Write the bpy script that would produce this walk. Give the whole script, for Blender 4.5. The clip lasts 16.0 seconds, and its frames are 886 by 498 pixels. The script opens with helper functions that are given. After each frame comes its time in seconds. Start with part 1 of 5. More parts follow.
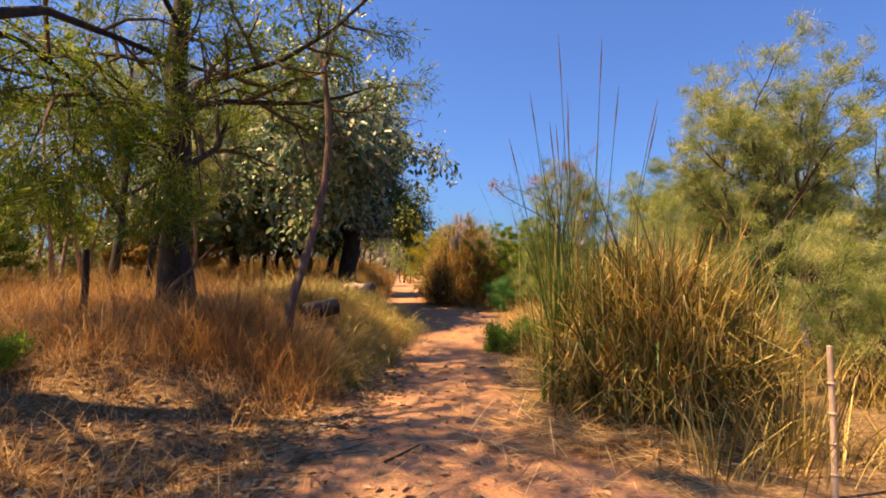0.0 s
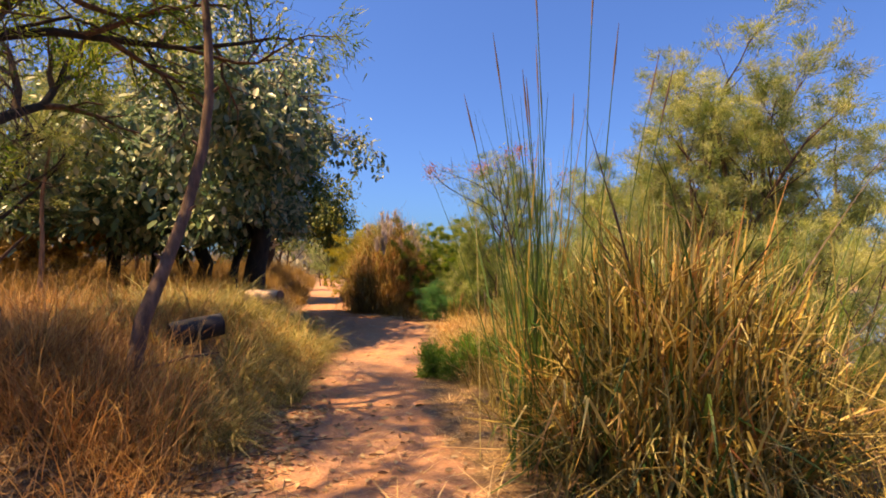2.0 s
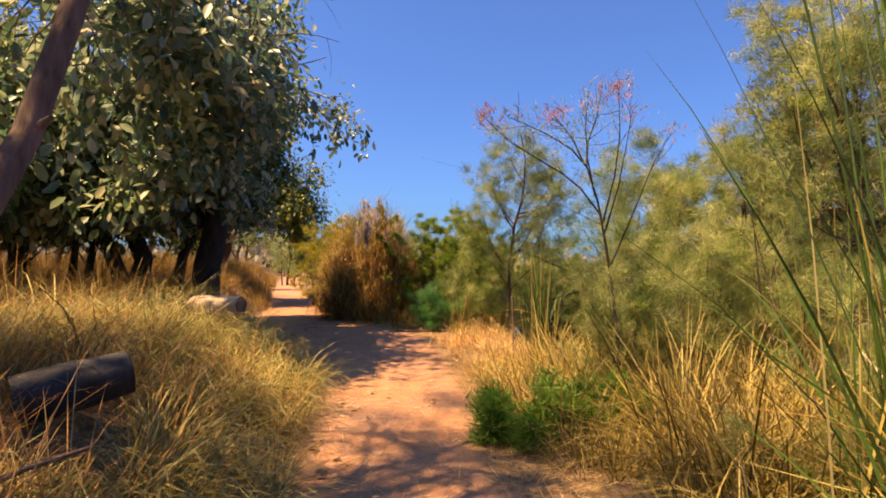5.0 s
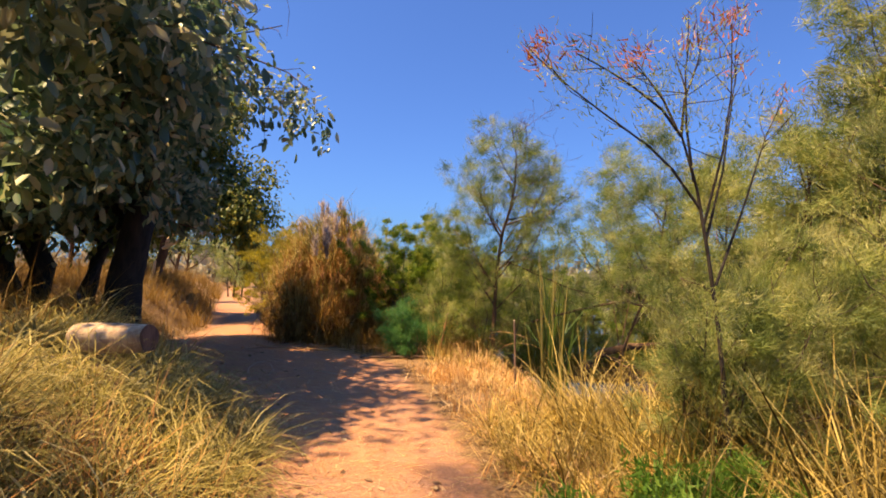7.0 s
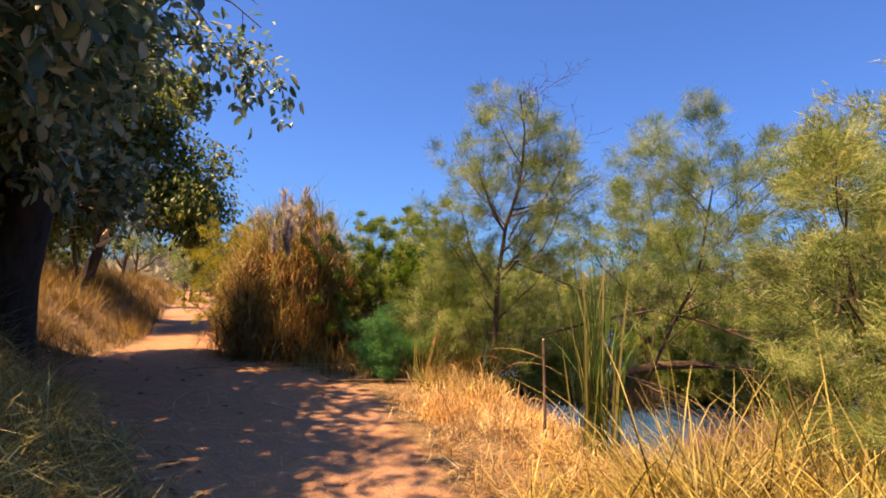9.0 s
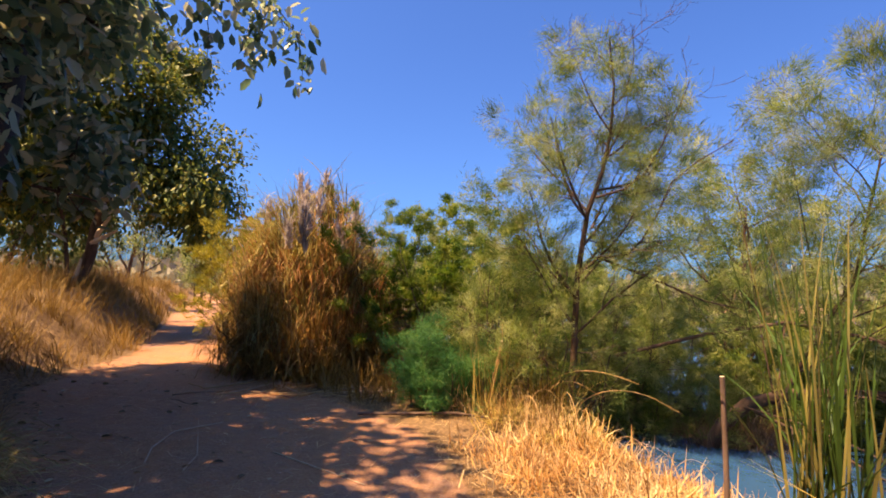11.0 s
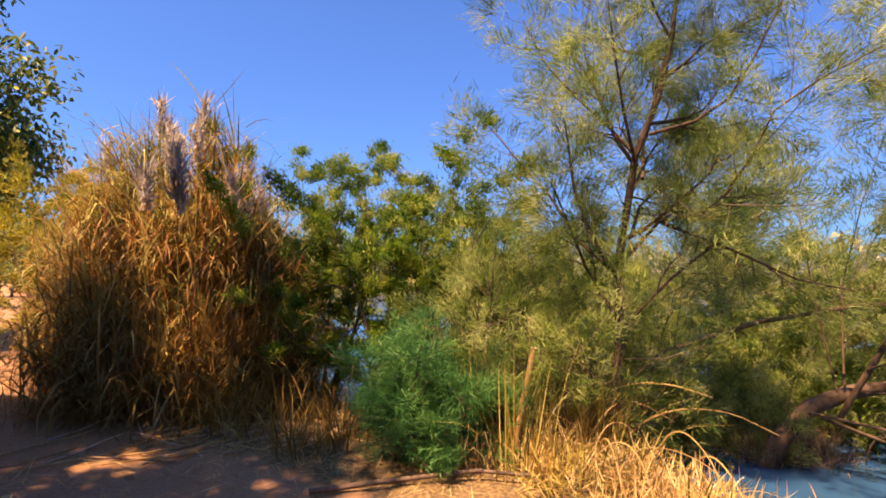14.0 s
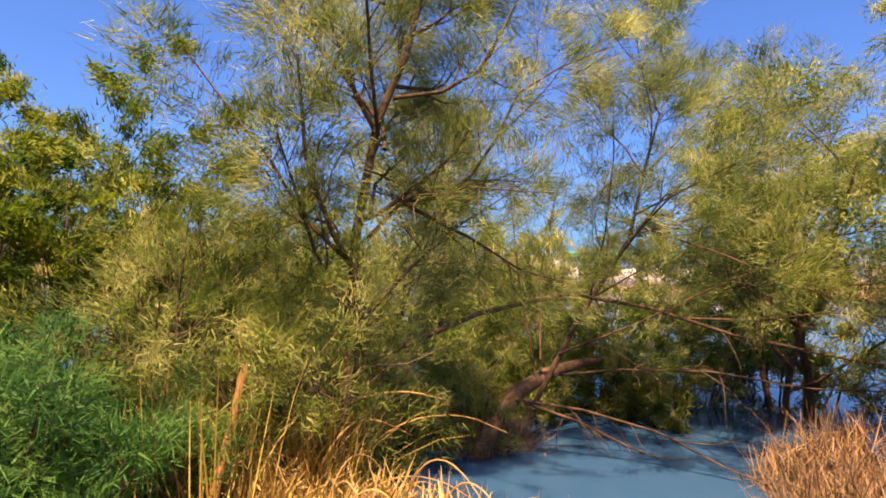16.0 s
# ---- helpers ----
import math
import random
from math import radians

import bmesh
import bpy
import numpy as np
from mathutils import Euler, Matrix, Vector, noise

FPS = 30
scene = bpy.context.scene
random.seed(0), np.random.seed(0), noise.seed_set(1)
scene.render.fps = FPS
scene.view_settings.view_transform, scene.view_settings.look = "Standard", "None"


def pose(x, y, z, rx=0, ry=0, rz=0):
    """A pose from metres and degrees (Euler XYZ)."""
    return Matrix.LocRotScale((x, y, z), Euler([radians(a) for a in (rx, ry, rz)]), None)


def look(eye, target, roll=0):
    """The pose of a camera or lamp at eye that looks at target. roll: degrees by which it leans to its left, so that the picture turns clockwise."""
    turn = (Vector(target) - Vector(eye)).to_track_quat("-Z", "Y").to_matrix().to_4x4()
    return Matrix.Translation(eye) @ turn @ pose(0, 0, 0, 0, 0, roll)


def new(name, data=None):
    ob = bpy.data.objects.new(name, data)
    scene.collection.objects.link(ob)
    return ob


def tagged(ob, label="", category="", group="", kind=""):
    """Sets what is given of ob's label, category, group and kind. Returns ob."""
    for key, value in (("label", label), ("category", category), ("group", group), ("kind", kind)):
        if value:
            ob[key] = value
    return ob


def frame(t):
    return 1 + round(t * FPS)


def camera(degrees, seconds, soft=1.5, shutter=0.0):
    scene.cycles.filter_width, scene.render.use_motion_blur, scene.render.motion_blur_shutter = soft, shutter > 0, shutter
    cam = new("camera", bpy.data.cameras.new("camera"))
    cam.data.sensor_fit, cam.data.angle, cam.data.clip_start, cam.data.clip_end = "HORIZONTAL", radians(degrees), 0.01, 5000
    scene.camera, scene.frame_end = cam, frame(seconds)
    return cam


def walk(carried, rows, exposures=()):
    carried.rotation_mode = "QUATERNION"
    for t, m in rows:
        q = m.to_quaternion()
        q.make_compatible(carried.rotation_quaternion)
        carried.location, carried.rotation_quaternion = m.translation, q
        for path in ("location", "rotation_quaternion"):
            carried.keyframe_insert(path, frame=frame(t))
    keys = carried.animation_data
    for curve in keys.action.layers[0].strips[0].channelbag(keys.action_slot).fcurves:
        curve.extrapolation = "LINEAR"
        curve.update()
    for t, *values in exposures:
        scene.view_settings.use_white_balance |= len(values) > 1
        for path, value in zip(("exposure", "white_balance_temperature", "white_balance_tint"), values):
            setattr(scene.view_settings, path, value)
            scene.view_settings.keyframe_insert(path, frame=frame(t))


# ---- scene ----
cam = camera(80.0, 16.0, 1.8)
METRES, EYE, TILT, LEAN, TURN = 15.5, 1.5, 2.0, 0.0, 0.0
ROWS = [
    (0.0, 0.0, 0.0, 0.0, 0.0, 0.0, 0.0),
    (0.5, -0.0015, 0.0304, -0.0003, -1.69, 0.15, -0.21),
    (1.0, -0.0021, 0.0616, -0.0, -4.19, 0.26, -0.43),
    (1.5, 0.0014, 0.0935, -0.0008, -6.6, 0.38, -0.57),
    (2.0, -0.0011, 0.1238, -0.0023, -8.23, 0.33, -0.58),
    (2.5, -0.0049, 0.1543, -0.0019, -8.79, 0.08, -0.6),
    (3.0, -0.0078, 0.1882, -0.0026, -8.59, -0.19, -0.55),
    (3.5, -0.0163, 0.2217, -0.0054, -8.75, -0.3, -0.68),
    (4.0, -0.0247, 0.2568, -0.0077, -9.56, -0.27, -0.84),
    (6.5, -0.0399, 0.4131, -0.0096, -16.53, 1.35, -1.65),
    (7.0, -0.0354, 0.4506, -0.0101, -17.33, 1.6, -1.85),
    (7.5, -0.0325, 0.4875, -0.0129, -18.28, 1.87, -2.05),
    (8.0, -0.026, 0.5228, -0.0145, -19.2, 1.97, -2.1),
    (10.5, -0.0062, 0.6924, -0.0199, -21.35, 2.54, -2.4),
    (11.0, -0.0077, 0.7282, -0.0223, -19.24, 2.51, -2.35),
    (11.5, -0.0085, 0.7629, -0.0222, -16.62, 2.56, -2.17),
    (12.0, -0.0121, 0.7964, -0.0241, -14.67, 2.53, -2.04),
    (12.5, -0.0184, 0.8298, -0.0255, -15.19, 2.26, -1.77),
    (13.0, -0.0182, 0.8632, -0.0284, -18.62, 1.82, -1.51),
    (13.5, -0.0184, 0.8929, -0.0304, -25.39, 1.4, -1.52),
    (14.0, -0.0157, 0.9172, -0.031, -34.59, 1.06, -1.69),
    (14.5, -0.0052, 0.9359, -0.0305, -44.67, 0.94, -2.01),
    (15.0, 0.0045, 0.9514, -0.032, -54.0, 0.89, -2.43),
    (15.5, 0.017, 0.9641, -0.0344, -61.73, 1.13, -2.82),
    (16.0, 0.0285, 0.9763, -0.0341, -67.21, 1.37, -3.15),
]
walk(cam, [(t, pose(0, 0, EYE, TILT, LEAN, TURN) @ pose(METRES * x, METRES * y, METRES * z, 90 + pitch, roll, yaw)) for t, x, y, z, yaw, pitch, roll in ROWS], [(0.0, 1.43, 11300, 15), (4.0, 1.52, 11500, 17), (8.0, 1.46, 10100, 14), (10.5, 1.51, 9900, 16), (12.5, 1.7, 10300, 17), (13.2, 1.76, 10400, 17), (14.5, 1.66, 10500, 18), (16.0, 1.68, 10700, 18)])

# ---- world, sun, exposure ----
SUN_AZ, SUN_EL = -104.0, 63.0      # azimuth from +y towards +x
world = bpy.data.worlds.new("sky")
scene.world = world
world.use_nodes = True
wn = world.node_tree
sky = wn.nodes.new("ShaderNodeTexSky")
sky.sky_type, sky.sun_disc = "NISHITA", False
sky.sun_elevation, sky.sun_rotation = radians(SUN_EL), radians(SUN_AZ)
sky.air_density, sky.dust_density, sky.ozone_density = 1.0, 2.1, 1.5
wtint = wn.nodes.new("ShaderNodeMix")
wtint.data_type, wtint.blend_type = "RGBA", "MULTIPLY"
wtint.inputs[0].default_value = 1.0
wtint.inputs[7].default_value = (0.215, 0.585, 1.36, 1)
wn.links.new(sky.outputs[0], wtint.inputs[6])
wn.links.new(wtint.outputs[2], wn.nodes["Background"].inputs[0])
wn.nodes["Background"].inputs[1].default_value = 0.08
sun_dir = Vector((math.sin(radians(SUN_AZ)) * math.cos(radians(SUN_EL)), math.cos(radians(SUN_AZ)) * math.cos(radians(SUN_EL)), math.sin(radians(SUN_EL))))
sun = new("sun", bpy.data.lights.new("sun", "SUN"))
sun.data.energy, sun.data.angle, sun.data.color = 5.0, radians(0.9), (1.0, 0.825, 0.6)
sun.matrix_world = look(sun_dir * 40, (0, 0, 0))

# ---- materials ----


def nodes_of(name):
    m = bpy.data.materials.new(name)
    m.use_nodes = True
    nt = m.node_tree
    return m, nt, nt.nodes["Principled BSDF"], nt.nodes["Material Output"]


def ramp(nt, fac, cols):
    r = nt.nodes.new("ShaderNodeValToRGB")
    els = r.color_ramp.elements
    while len(els) < len(cols):
        els.new(0.5)
    for i, c in enumerate(cols):
        els[i].position = i / (len(cols) - 1)
        els[i].color = (*c, 1)
    nt.links.new(fac, r.inputs[0])
    return r.outputs[0]


def noise_of(nt, scale, detail=4.0, coords=None, rough=0.55):
    n = nt.nodes.new("ShaderNodeTexNoise")
    n.inputs["Scale"].default_value, n.inputs["Detail"].default_value = scale, detail
    n.inputs["Roughness"].default_value = rough
    if coords is not None:
        nt.links.new(coords, n.inputs["Vector"])
    return n.outputs[0]


def spread(nt, value, lo, hi, out0=0.0, out1=1.0):
    n = nt.nodes.new("ShaderNodeMapRange")
    for i, v in enumerate((lo, hi, out0, out1)):
        n.inputs[i + 1].default_value = v
    nt.links.new(value, n.inputs[0])
    return n.outputs[0]


def blend(nt, fac, a, b, kind="MIX"):
    n = nt.nodes.new("ShaderNodeMix")
    n.data_type, n.blend_type = "RGBA", kind
    for sock, v in ((0, fac), (6, a), (7, b)):
        if hasattr(v, "is_output"):
            nt.links.new(v, n.inputs[sock])
        elif isinstance(v, (int, float)):
            n.inputs[sock].default_value = v
        else:
            n.inputs[sock].default_value = (*v, 1)
    return n.outputs[2]


def bump(nt, bsdf, height, strength, dist):
    b = nt.nodes.new("ShaderNodeBump")
    b.inputs["Strength"].default_value, b.inputs["Distance"].default_value = strength, dist
    nt.links.new(height, b.inputs["Height"])
    nt.links.new(b.outputs[0], bsdf.inputs["Normal"])


def pos_of(nt):
    return nt.nodes.new("ShaderNodeNewGeometry").outputs["Position"]


def leaf_mat(name, cols, trans=0.3, rough=0.6, patch=1.2, gloss=0.3, tuft=0.0):
    """Blades and leaves: a colour for every blade, patches of age over the plant, some light through."""
    m, nt, b, out = nodes_of(name)
    geo = nt.nodes.new("ShaderNodeNewGeometry")
    pick = geo.outputs["Random Per Island"]
    if tuft:
        each = nt.nodes.new("ShaderNodeMix")
        each.inputs[0].default_value = tuft
        nt.links.new(pick, each.inputs[2])
        nt.links.new(spread(nt, noise_of(nt, 3.4, 2.0, geo.outputs["Position"]), 0.37, 0.64), each.inputs[3])
        pick = each.outputs[0]
    col = ramp(nt, pick, cols)
    tone = ramp(nt, spread(nt, noise_of(nt, patch, 3.0, geo.outputs["Position"]), 0.3, 0.7), [(0.62, 0.62, 0.6), (1.0, 1.0, 1.0), (1.3, 1.22, 1.05)])
    col = blend(nt, 1.0, col, tone, "MULTIPLY")
    nt.links.new(col, b.inputs["Base Color"])
    b.inputs["Roughness"].default_value = rough
    b.inputs["Specular IOR Level"].default_value = gloss
    tr = nt.nodes.new("ShaderNodeBsdfTranslucent")
    nt.links.new(col, tr.inputs[0])
    mx = nt.nodes.new("ShaderNodeMixShader")
    mx.inputs[0].default_value = trans
    nt.links.new(b.outputs[0], mx.inputs[1])
    nt.links.new(tr.outputs[0], mx.inputs[2])
    nt.links.new(mx.outputs[0], out.inputs[0])
    return m


def bark_mat(name, dark, light, scale=9.0, depth=0.02, rough=0.9):
    m, nt, b, out = nodes_of(name)
    mp = nt.nodes.new("ShaderNodeMapping")
    mp.inputs["Scale"].default_value = (1, 1, 0.25)
    nt.links.new(pos_of(nt), mp.inputs[0])
    n = noise_of(nt, scale, 6.0, mp.outputs[0], 0.65)
    big = noise_of(nt, 1.7, 3.0)
    col = blend(nt, spread(nt, n, 0.35, 0.68), dark, light)
    col = blend(nt, 1.0, col, ramp(nt, big, [(0.65, 0.65, 0.65), (1.25, 1.2, 1.15)]), "MULTIPLY")
    nt.links.new(col, b.inputs["Base Color"])
    b.inputs["Roughness"].default_value = rough
    bump(nt, b, n, 0.9, depth)
    return m


def ground_mat():
    m, nt, b, out = nodes_of("earth")
    p = pos_of(nt)
    grain, mid, big = noise_of(nt, 42, 6, p, 0.7), noise_of(nt, 5.5, 5, p), noise_of(nt, 0.8, 4, p)
    dirt = ramp(nt, spread(nt, big, 0.3, 0.7), [(0.31, 0.185, 0.14), (0.36, 0.187, 0.124), (0.4, 0.186, 0.104)])
    dirt = blend(nt, spread(nt, mid, 0.42, 0.72), dirt, (0.43, 0.215, 0.127))
    dirt = blend(nt, 1.0, dirt, ramp(nt, spread(nt, grain, 0.25, 0.75), [(0.55, 0.53, 0.52), (1.0, 1.0, 1.0), (1.3, 1.27, 1.2)]), "MULTIPLY")
    duff = ramp(nt, spread(nt, noise_of(nt, 24, 6, p, 0.75), 0.32, 0.7), [(0.06, 0.036, 0.024), (0.2, 0.122, 0.07), (0.42, 0.28, 0.155)])
    at = nt.nodes.new("ShaderNodeAttribute")
    at.attribute_name = "trodden"
    edge = nt.nodes.new("ShaderNodeMath")
    edge.operation = "ADD"
    nt.links.new(at.outputs["Fac"], edge.inputs[0])
    nt.links.new(spread(nt, noise_of(nt, 3.2, 5, p), 0.3, 0.7, -0.3, 0.3), edge.inputs[1])
    nt.links.new(blend(nt, spread(nt, edge.outputs[0], 0.3, 0.7), duff, dirt), b.inputs["Base Color"])
    b.inputs["Roughness"].default_value = 0.95
    b.inputs["Specular IOR Level"].default_value = 0.15
    hsum = nt.nodes.new("ShaderNodeMath")
    hsum.operation = "MULTIPLY_ADD"
    nt.links.new(grain, hsum.inputs[0])
    hsum.inputs[1].default_value = 0.35
    nt.links.new(mid, hsum.inputs[2])
    bump(nt, b, hsum.outputs[0], 0.9, 0.075)
    return m


def water_mat():
    m, nt, b, out = nodes_of("pond_water")
    p = pos_of(nt)
    nt.links.new(ramp(nt, noise_of(nt, 0.5, 3, p), [(0.016, 0.062, 0.155), (0.022, 0.074, 0.175)]), b.inputs["Base Color"])
    b.inputs["Roughness"].default_value = 0.04
    b.inputs["IOR"].default_value = 1.33
    bump(nt, b, noise_of(nt, 5.0, 3, p), 0.14, 0.03)
    return m


def wood_mat(name, dark, light, scale=30):
    m, nt, b, out = nodes_of(name)
    n = noise_of(nt, scale, 5)
    nt.links.new(ramp(nt, spread(nt, n, 0.3, 0.7), [dark, light]), b.inputs["Base Color"])
    b.inputs["Roughness"].default_value = 0.8
    bump(nt, b, n, 0.5, 0.006)
    return m


EARTH, WATER = ground_mat(), water_mat()
BROWN_GRASS = leaf_mat("brown_grass", [(0.18, 0.08, 0.03), (0.41, 0.195, 0.072), (0.54, 0.295, 0.115), (0.63, 0.42, 0.19)], 0.3)
GOLD_GRASS = leaf_mat("golden_grass", [(0.07, 0.04, 0.012), (0.19, 0.108, 0.03), (0.3, 0.178, 0.05), (0.41, 0.28, 0.1)], 0.3, patch=0.7, tuft=0.45)
SOFT_GRASS = leaf_mat("drooping_grass", [(0.095, 0.088, 0.024), (0.23, 0.2, 0.06), (0.37, 0.315, 0.112), (0.54, 0.46, 0.225)], 0.34)
STRAW = leaf_mat("straw", [(0.19, 0.1, 0.045), (0.45, 0.265, 0.125), (0.62, 0.4, 0.2), (0.75, 0.58, 0.34)], 0.3)
REED_DRY = leaf_mat("dry_reed", [(0.07, 0.05, 0.014), (0.19, 0.135, 0.035), (0.36, 0.26, 0.075), (0.52, 0.41, 0.17)], 0.25)
REED_BROWN = leaf_mat("brown_reed", [(0.12, 0.046, 0.022), (0.29, 0.125, 0.05), (0.44, 0.23, 0.09), (0.6, 0.4, 0.2)], 0.4)
REED_GREEN = leaf_mat("green_reed", [(0.01, 0.04, 0.01), (0.025, 0.072, 0.015), (0.06, 0.11, 0.024), (0.18, 0.19, 0.055)], 0.25, 0.45)
PLUME = leaf_mat("reed_plume", [(0.32, 0.26, 0.25), (0.44, 0.37, 0.36), (0.55, 0.48, 0.46)], 0.4, 0.8)
TAMARISK = leaf_mat("tamarisk_green", [(0.06, 0.118, 0.03), (0.155, 0.22, 0.058), (0.28, 0.33, 0.105), (0.44, 0.46, 0.22)], 0.58, patch=1.1, tuft=0.9)
TAMARISK_DUSTY = leaf_mat("tamarisk_dusty", [(0.1, 0.155, 0.045), (0.2, 0.255, 0.08), (0.33, 0.36, 0.135), (0.46, 0.455, 0.22)], 0.55, patch=1.1, tuft=0.9)
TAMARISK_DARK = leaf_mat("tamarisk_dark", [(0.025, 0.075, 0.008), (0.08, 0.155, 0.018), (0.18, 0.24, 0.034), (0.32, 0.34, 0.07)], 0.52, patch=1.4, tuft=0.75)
TEAL = leaf_mat("teal_shrub", [(0.022, 0.115, 0.038), (0.06, 0.2, 0.065), (0.155, 0.32, 0.11)], 0.55, patch=2.5, tuft=0.7)
GREEN = leaf_mat("green_shrub", [(0.035, 0.12, 0.015), (0.09, 0.21, 0.03), (0.21, 0.35, 0.07)], 0.5, tuft=0.5)
BIG_LEAF = leaf_mat("broad_leaf", [(0.035, 0.085, 0.05), (0.1, 0.178, 0.105), (0.22, 0.29, 0.175), (0.52, 0.5, 0.35)], 0.42, 0.38, 0.9, 0.6)
SMALL_LEAF = leaf_mat("small_leaf", [(0.035, 0.07, 0.018), (0.08, 0.125, 0.03), (0.16, 0.19, 0.04), (0.32, 0.29, 0.07)], 0.4, 0.5, 0.9, 0.4)
YELLOW_LEAF = leaf_mat("yellow_leaf", [(0.17, 0.17, 0.02), (0.28, 0.25, 0.035), (0.38, 0.32, 0.06)], 0.5)
CREEPER = leaf_mat("creeper_leaf", [(0.05, 0.08, 0.018), (0.14, 0.17, 0.035), (0.27, 0.28, 0.06), (0.42, 0.39, 0.12)], 0.5, 0.5, 0.9)
RUST = leaf_mat("rusty_plume", [(0.34, 0.08, 0.025), (0.46, 0.14, 0.05), (0.52, 0.23, 0.11)], 0.3)
# pale greyed leaf: distance haze is mixed into the colour
HAZE_LEAF = leaf_mat("hazed_leaf", [(0.2, 0.2, 0.15), (0.28, 0.27, 0.19), (0.36, 0.33, 0.24)], 0.3, patch=0.1)
DEAD_LEAF = leaf_mat("dead_leaf", [(0.12, 0.07, 0.04), (0.25, 0.16, 0.09), (0.42, 0.31, 0.19)], 0.1)
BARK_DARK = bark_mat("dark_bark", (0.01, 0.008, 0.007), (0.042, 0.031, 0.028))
BARK_BROWN = bark_mat("brown_bark", (0.04, 0.022, 0.015), (0.15, 0.085, 0.06))
BARK_PALE = bark_mat("grey_brown_bark", (0.06, 0.036, 0.03), (0.19, 0.12, 0.095), 14)
BARK_TAN = bark_mat("tan_bark", (0.16, 0.09, 0.06), (0.36, 0.22, 0.15), 14)
BARK_GREY = bark_mat("weathered_bark", (0.24, 0.16, 0.11), (0.58, 0.45, 0.34), 14)
BARK_TWIG = bark_mat("twig_bark", (0.05, 0.03, 0.025), (0.15, 0.1, 0.08), 20, 0.004)
CHAR = bark_mat("black_wood", (0.006, 0.006, 0.009), (0.03, 0.027, 0.036), 16, 0.015, 0.7)
CUT = wood_mat("cut_wood", (0.3, 0.17, 0.1), (0.52, 0.36, 0.23))
PALE_CUT = wood_mat("pale_cut_wood", (0.5, 0.36, 0.24), (0.72, 0.58, 0.42))
ORANGE_CUT = wood_mat("orange_wood", (0.2, 0.1, 0.05), (0.42, 0.21, 0.1))
CANE = wood_mat("bamboo_cane", (0.34, 0.22, 0.15), (0.58, 0.43, 0.31), 18)

# ---- building helpers ----
Z3 = np.array((0.0, 0.0, 1.0))


def unit(v):
    v = np.asarray(v, float)
    return v / np.maximum(np.linalg.norm(v, axis=-1, keepdims=True), 1e-9)


def quad_mesh(name, verts, quads, material, smooth=False):
    verts, quads = np.asarray(verts, np.float32).reshape(-1, 3), np.asarray(quads, np.int32)
    quads = quads.reshape(-1, quads.shape[-1])
    me = bpy.data.meshes.new(name)
    me.vertices.add(len(verts))
    me.vertices.foreach_set("co", verts.ravel())
    me.loops.add(quads.size)
    me.loops.foreach_set("vertex_index", quads.ravel())
    me.polygons.add(len(quads))
    me.polygons.foreach_set("loop_start", np.arange(0, quads.size, quads.shape[1], dtype=np.int32))
    if smooth:
        me.polygons.foreach_set("use_smooth", np.ones(len(quads), bool))
    me.update(calc_edges=True)
    me.materials.append(material)
    return me


def joined(parts):
    vs, qs, n = [], [], 0
    for v, q in parts:
        v = np.asarray(v).reshape(-1, 3)
        vs.append(v)
        qs.append(np.asarray(q).reshape(-1, 4) + n)
        n += len(v)
    return np.concatenate(vs), np.concatenate(qs)


def strips(P, side, half):
    """Ribbons along the points P (N, K, 3), with half widths (N, K)."""
    N, K = P.shape[:2]
    off = side[:, None, :] * half[:, :, None]
    v = np.stack((P - off, P + off), axis=2)
    i = (np.arange(N)[:, None] * K + np.arange(K - 1)[None, :]) * 2
    q = np.stack((i, i + 1, i + 3, i + 2), axis=-1)
    return v.reshape(-1, 3), q.reshape(-1, 4)


def tubes(P, R, sides=6):
    """Tapered tubes along the points P (N, K, 3), with radii (N, K)."""
    P, R = np.asarray(P, float), np.asarray(R, float)
    N, K = R.shape
    d = unit(np.gradient(P, axis=1))
    axis = unit(P[:, -1] - P[:, 0])
    ref = np.where(np.abs(axis[:, 2:]) < 0.8, Z3[None], np.array((1.0, 0.2, 0.0))[None])
    u = unit(np.cross(d, ref[:, None, :]))
    w = np.cross(d, u)
    a = np.arange(sides) / sides * 2 * math.pi
    v = P[:, :, None] + R[:, :, None, None] * (u[:, :, None] * np.cos(a)[None, None, :, None] + w[:, :, None] * np.sin(a)[None, None, :, None])
    n, k, s = np.meshgrid(np.arange(N), np.arange(K - 1), np.arange(sides), indexing="ij")
    s2 = (s + 1) % sides
    base = n * K * sides
    q = np.stack((base + k * sides + s, base + k * sides + s2, base + (k + 1) * sides + s2, base + (k + 1) * sides + s), axis=-1)
    return v.reshape(-1, 3), q.reshape(-1, 4)


def blades(rng, base, length, lean, bend, width, K=4, heading=None, tip=0.12, fold=False):
    """Grass blades or reeds that start leaning by lean and bow over by bend (radians)."""
    N = len(base)
    a = rng.uniform(0, 2 * math.pi, N) if heading is None else heading
    P = np.zeros((N, K, 3))
    P[:, 0] = base
    crease = rng.integers(1, K, N) if fold else 0
    for k in range(1, K):
        th = lean + bend * ((k > crease) if fold else (k - 0.5) / (K - 1))
        P[:, k] = P[:, k - 1] + (length / (K - 1))[:, None] * np.stack((np.cos(a) * np.sin(th), np.sin(a) * np.sin(th), np.cos(th)), -1)
    tw = a + math.pi / 2 + rng.uniform(-0.9, 0.9, N)
    side = np.stack((np.cos(tw), np.sin(tw), np.zeros(N)), -1)
    prof = np.linspace(1, tip, K) if K < 4 else np.interp(np.linspace(0, 1, K), (0, 0.35, 0.75, 1), (0.8, 1, 0.65, tip))
    return strips(P, side, width[:, None] * prof[None, :] * 0.5)


